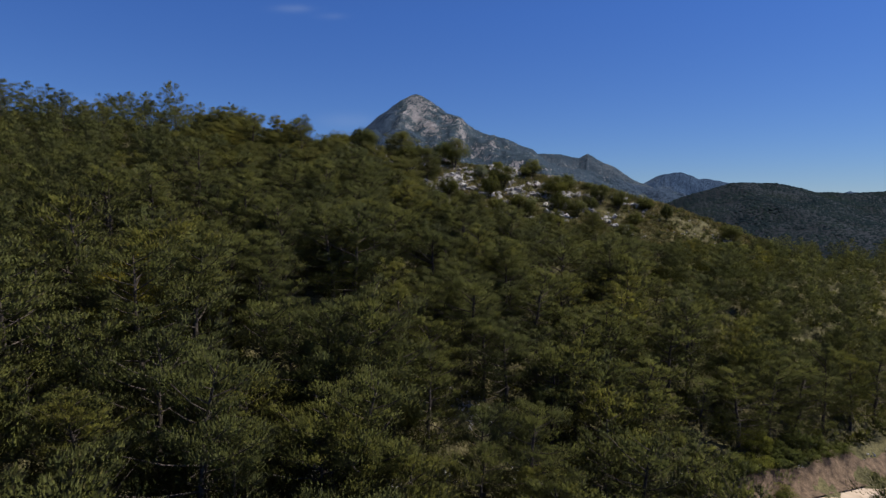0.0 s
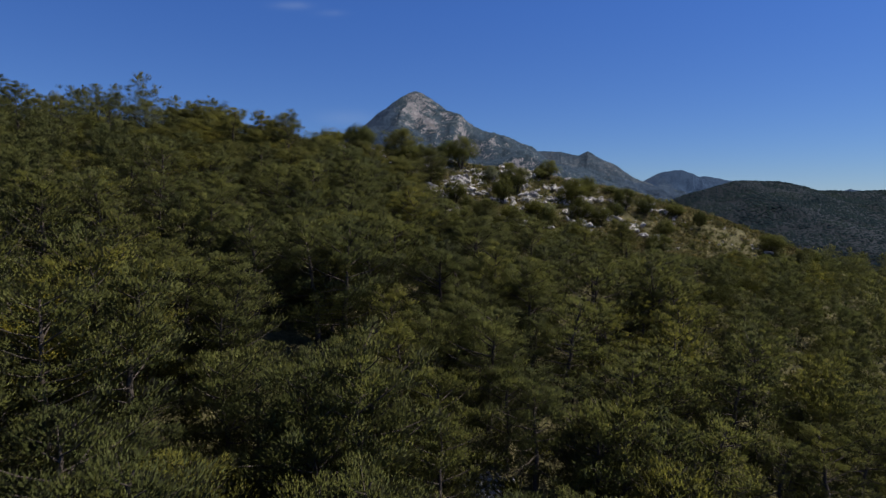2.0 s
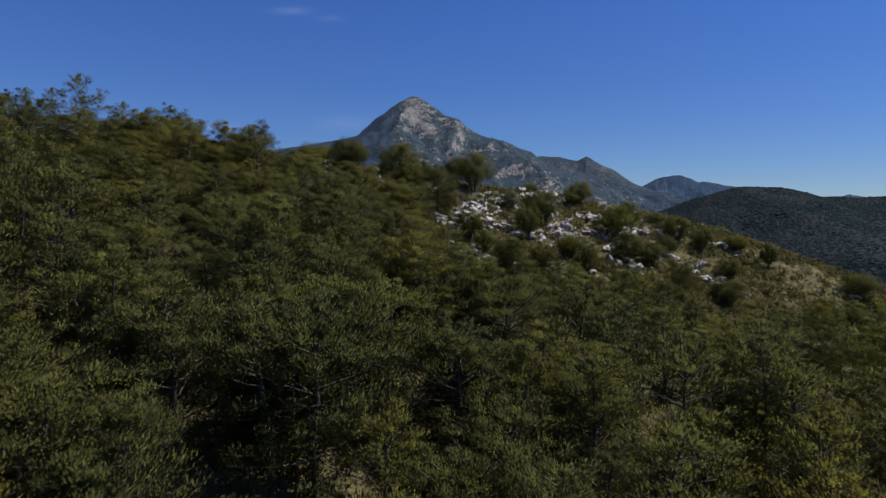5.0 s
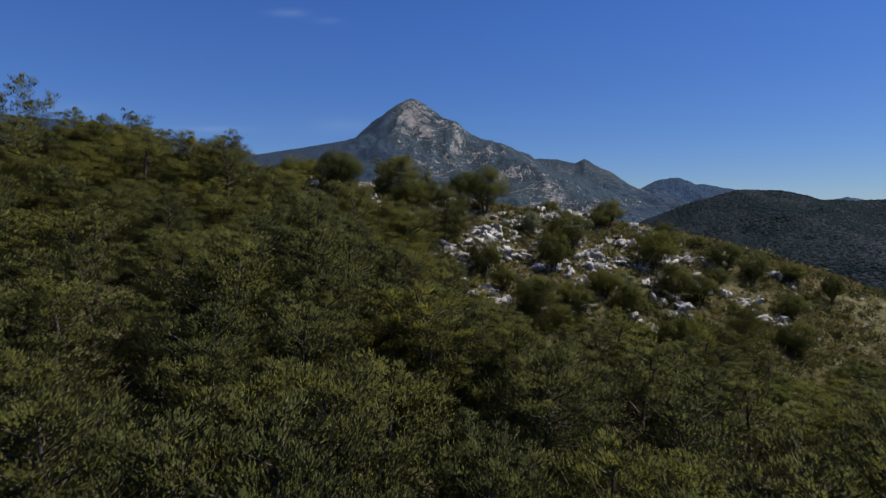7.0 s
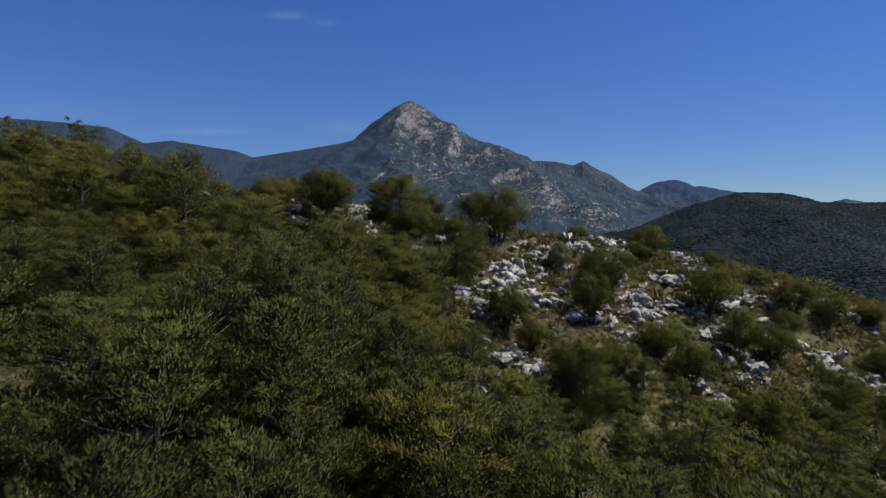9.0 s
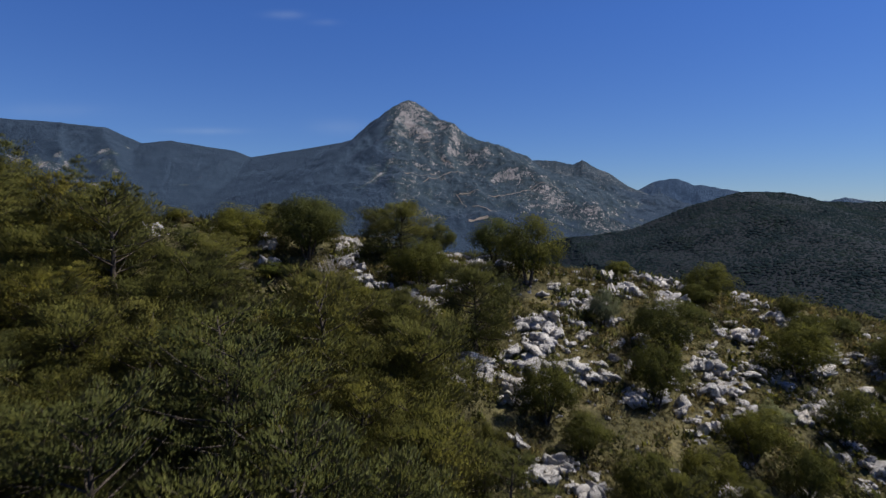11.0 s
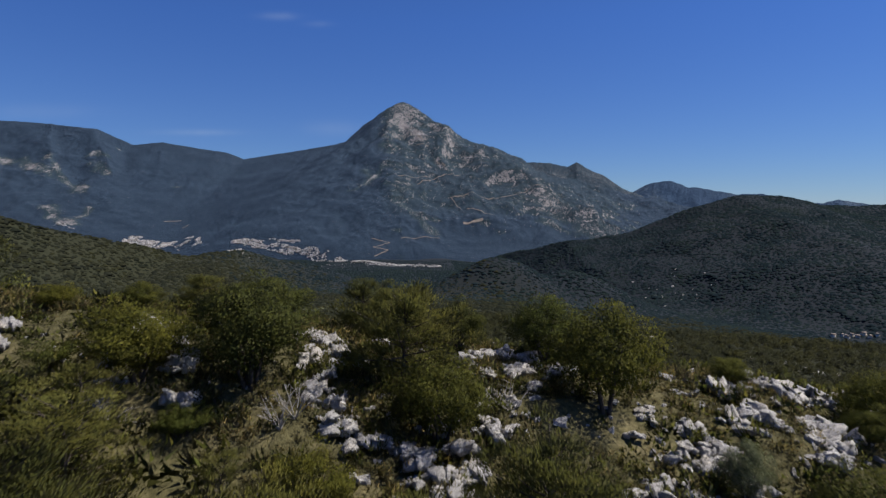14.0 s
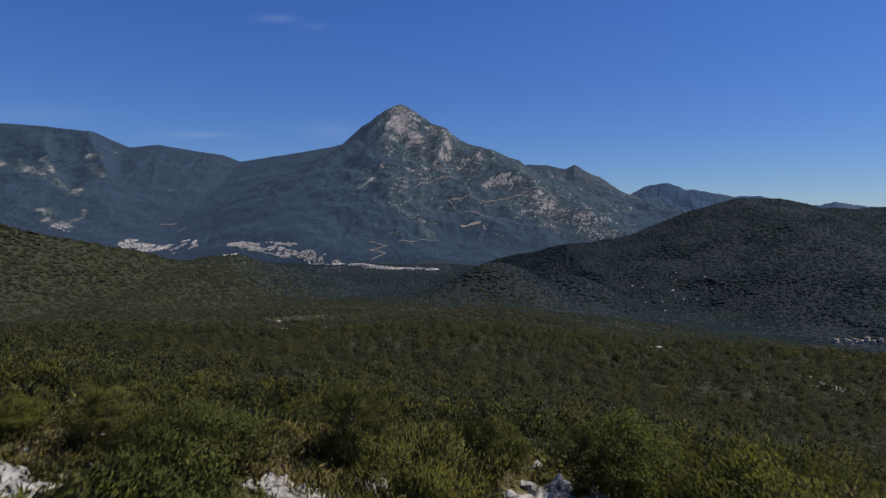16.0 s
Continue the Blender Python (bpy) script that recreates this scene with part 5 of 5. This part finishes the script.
def make_house(m, w, d, h):
    root = tagged(new("village_house"), "small white house with a low brown roof among pines", "house", "houses in the side valley")
    v = [(sx * w / 2, sy * d / 2, z) for z in (-2, h) for sx, sy in ((-1, -1), (1, -1), (1, 1), (-1, 1))]
    part("wall", mesh_of("wall", v, [(0, 1, 5, 4), (1, 2, 6, 5), (2, 3, 7, 6), (3, 0, 4, 7)], None, VILLAGE_WALL), root)
    e = 0.4
    v = [(-w / 2 - e, -d / 2 - e, h), (w / 2 + e, -d / 2 - e, h), (w / 2 + e, d / 2 + e, h), (-w / 2 - e, d / 2 + e, h), (-w / 2 - e, 0, h + 1.6), (w / 2 + e, 0, h + 1.6)]
    part("roof", mesh_of("roof", v, [(0, 1, 5, 5), (0, 5, 4, 4), (2, 3, 4, 4), (2, 4, 5, 5), (1, 2, 5, 5), (3, 0, 4, 4), (0, 3, 2, 1)], None, ROOF_TILE), root, "brown tiled roof")
    root.matrix_basis = m
    return root


for k, (hx, hy) in enumerate(VILLAGE):
    make_house(pose(hx, hy, float(ground_height(hx, hy)) + 1.0, 0, 0, 37 * k), rng.uniform(3.4, 6), rng.uniform(3.5, 5), rng.uniform(1.8, 2.6))

# a grove of grey olive trees round a farmhouse
gx, gy = np.random.default_rng(71).normal(size=(2, 46)) * np.array([[17.0], [7.0]]) + np.array([[-112], [575]])
wood("olive_grove", "pale grey-green olive trees in a valley clearing", gx, gy, [far_tree(540 + k, 6, (1.3, 1.3, 1.2), 1.0, 18, 0.55, 0.28, 0.85, 0.9) for k in range(4)], rng.uniform(1.0, 1.5, len(gx)), GROVE)
farm = make_house(pose(-128, 572, float(ground_height(-128, 572)) - 0.9, 0, 0, 12), 7.5, 6.5, 2.4)
tagged(farm, "small farmhouse with an orange tiled roof in the wood", "house")
farm.children[1].data.materials[0] = ORANGE_TILE

# pale outcrops showing between the trees of the valley
ox, oy = [], []
for cx, cy, r, count in OUTCROPS:
    ox.append(cx + rng.normal(size=count) * r)
    oy.append(cy + rng.normal(size=count) * r)
ox, oy = np.concatenate(ox), np.concatenate(oy)
cloud = spread(small, rng, ox, oy, far_height(ox, oy) + 0.5, rng.uniform(0.5, 1.6, len(ox)) * np.clip((oy - 60) / 160, 0.8, 3.0), rng.uniform(0.6, 1.0, len(ox)))
tagged(new("valley_outcrops", mesh_of("valley_outcrops", *soup(cloud), LIMESTONE)), "pale limestone outcrops between valley pines", "rocks", kind="stuff")


# ---- dirt roads ----
def ribbon(name, label, line, width, height, mat, lift, kind="structure"):
    """A strip along a line of (x, y), laid on the terrain."""
    pts = np.array(line, float)
    n = max(3, int(np.hypot(*np.diff(pts, axis=0).T).sum() / (width * 1.2)))
    t = np.linspace(0, len(pts) - 1, n)
    x, y = np.interp(t, range(len(pts)), pts[:, 0]), np.interp(t, range(len(pts)), pts[:, 1])
    x, y = x + width * 0.12 * fbm(t * 40, t * 0, 60, 2, 97), y + width * 0.25 * fbm(t * 40, t * 0 + 9, 60, 2, 98)
    d = unit(np.stack([np.gradient(x), np.gradient(y)], 1))
    rows = []
    for k in (-0.5, 0.0, 0.5):
        vary = width * (1 + 0.25 * fbm(t * 50, t * 0 + k, 30, 2, 99))
        qx, qy = x - d[:, 1] * k * vary, y + d[:, 0] * k * vary
        rows.append(np.stack([qx, qy, height(qx, qy) + lift], 1))
    v = np.concatenate(rows)
    return tagged(new(name, mesh_of(name, v, quads(n, 3)[:, ::-1], None, mat, True)), label, "dirt road", kind=kind)


MOUNTAIN_TRACKS = [
    ([(101, 3030), (280, 3036), (514, 3130), (669, 3126)], 10),
    ([(96, 3043), (119, 2986), (144, 2944)], 9),
    ([(173, 2941), (241, 2917), (299, 2859)], 11),
    ([(146, 2799), (193, 2802), (237, 2808)], 26),
    ([(-164, 3096), (-12, 3201), (162, 3288)], 11),
    ([(-69, 3104), (35, 3206)], 11),
    ([(-117, 3614), (-67, 3561), (-24, 3525)], 13),
    ([(-76, 3513), (-15, 3464)], 11),
    ([(28, 3360), (79, 3306)], 14),
    ([(-252, 2608), (-173, 2593), (-242, 2550), (-177, 2540), (-231, 2500)], 9),
    ([(-127, 2619), (34, 2659)], 10),
    ([(-1305, 3035), (-1228, 3053)], 14),
    ([(-1187, 2962), (-1167, 2994)], 16),
]
for line, width in MOUNTAIN_TRACKS:
    ribbon("mountain_road", "pale dirt track scarring the mountain scrub", line, 0.36 * width, mountain_height, MOUNTAIN_TRACK, 2.5)

tx = np.linspace(27, 90, 40)
w = np.array([-4.0, -3.0, -1.8, -0.6, 0.15])
gx = np.repeat(tx[None], 5, 0)
gy = 56.8 + 0.47 * (gx - 40.0) + w[:, None] / 0.9
gz = track_height(gx) + 0.22 + 0.04 * fbm(gx, gy, 1.5, 2, 101)
tagged(new("dirt_road", mesh_of("dirt_road", np.stack([gx, gy, gz], -1).reshape(-1, 3), quads(40, 5), None, TRACK, True)),
       "pale dirt road cut into the foot of the slope", "dirt road", kind="structure")
tx = np.linspace(27, 90, 150)
w = np.linspace(0.0, 1.0, 9)
gx = np.repeat(tx[None], 9, 0)
w = w[:, None] * (2.5 + 1.0 * fbm(gx, gx * 0, 5, 3, 103)) - 0.12
gy = 56.8 + 0.47 * (gx - 40.0) + w / 0.9
gz = ground_height(gx, gy) + 0.42 + 0.2 * ridged(gx, gy, 0.8, 4, 105) * np.sin(np.linspace(0, np.pi, 9))[:, None]
tagged(new("embankment", mesh_of("embankment", np.stack([gx, gy, gz], -1).reshape(-1, 3), quads(150, 9), None, BANK, False)),
       "crumbling red earth bank above the dirt road", "bank", kind="structure")
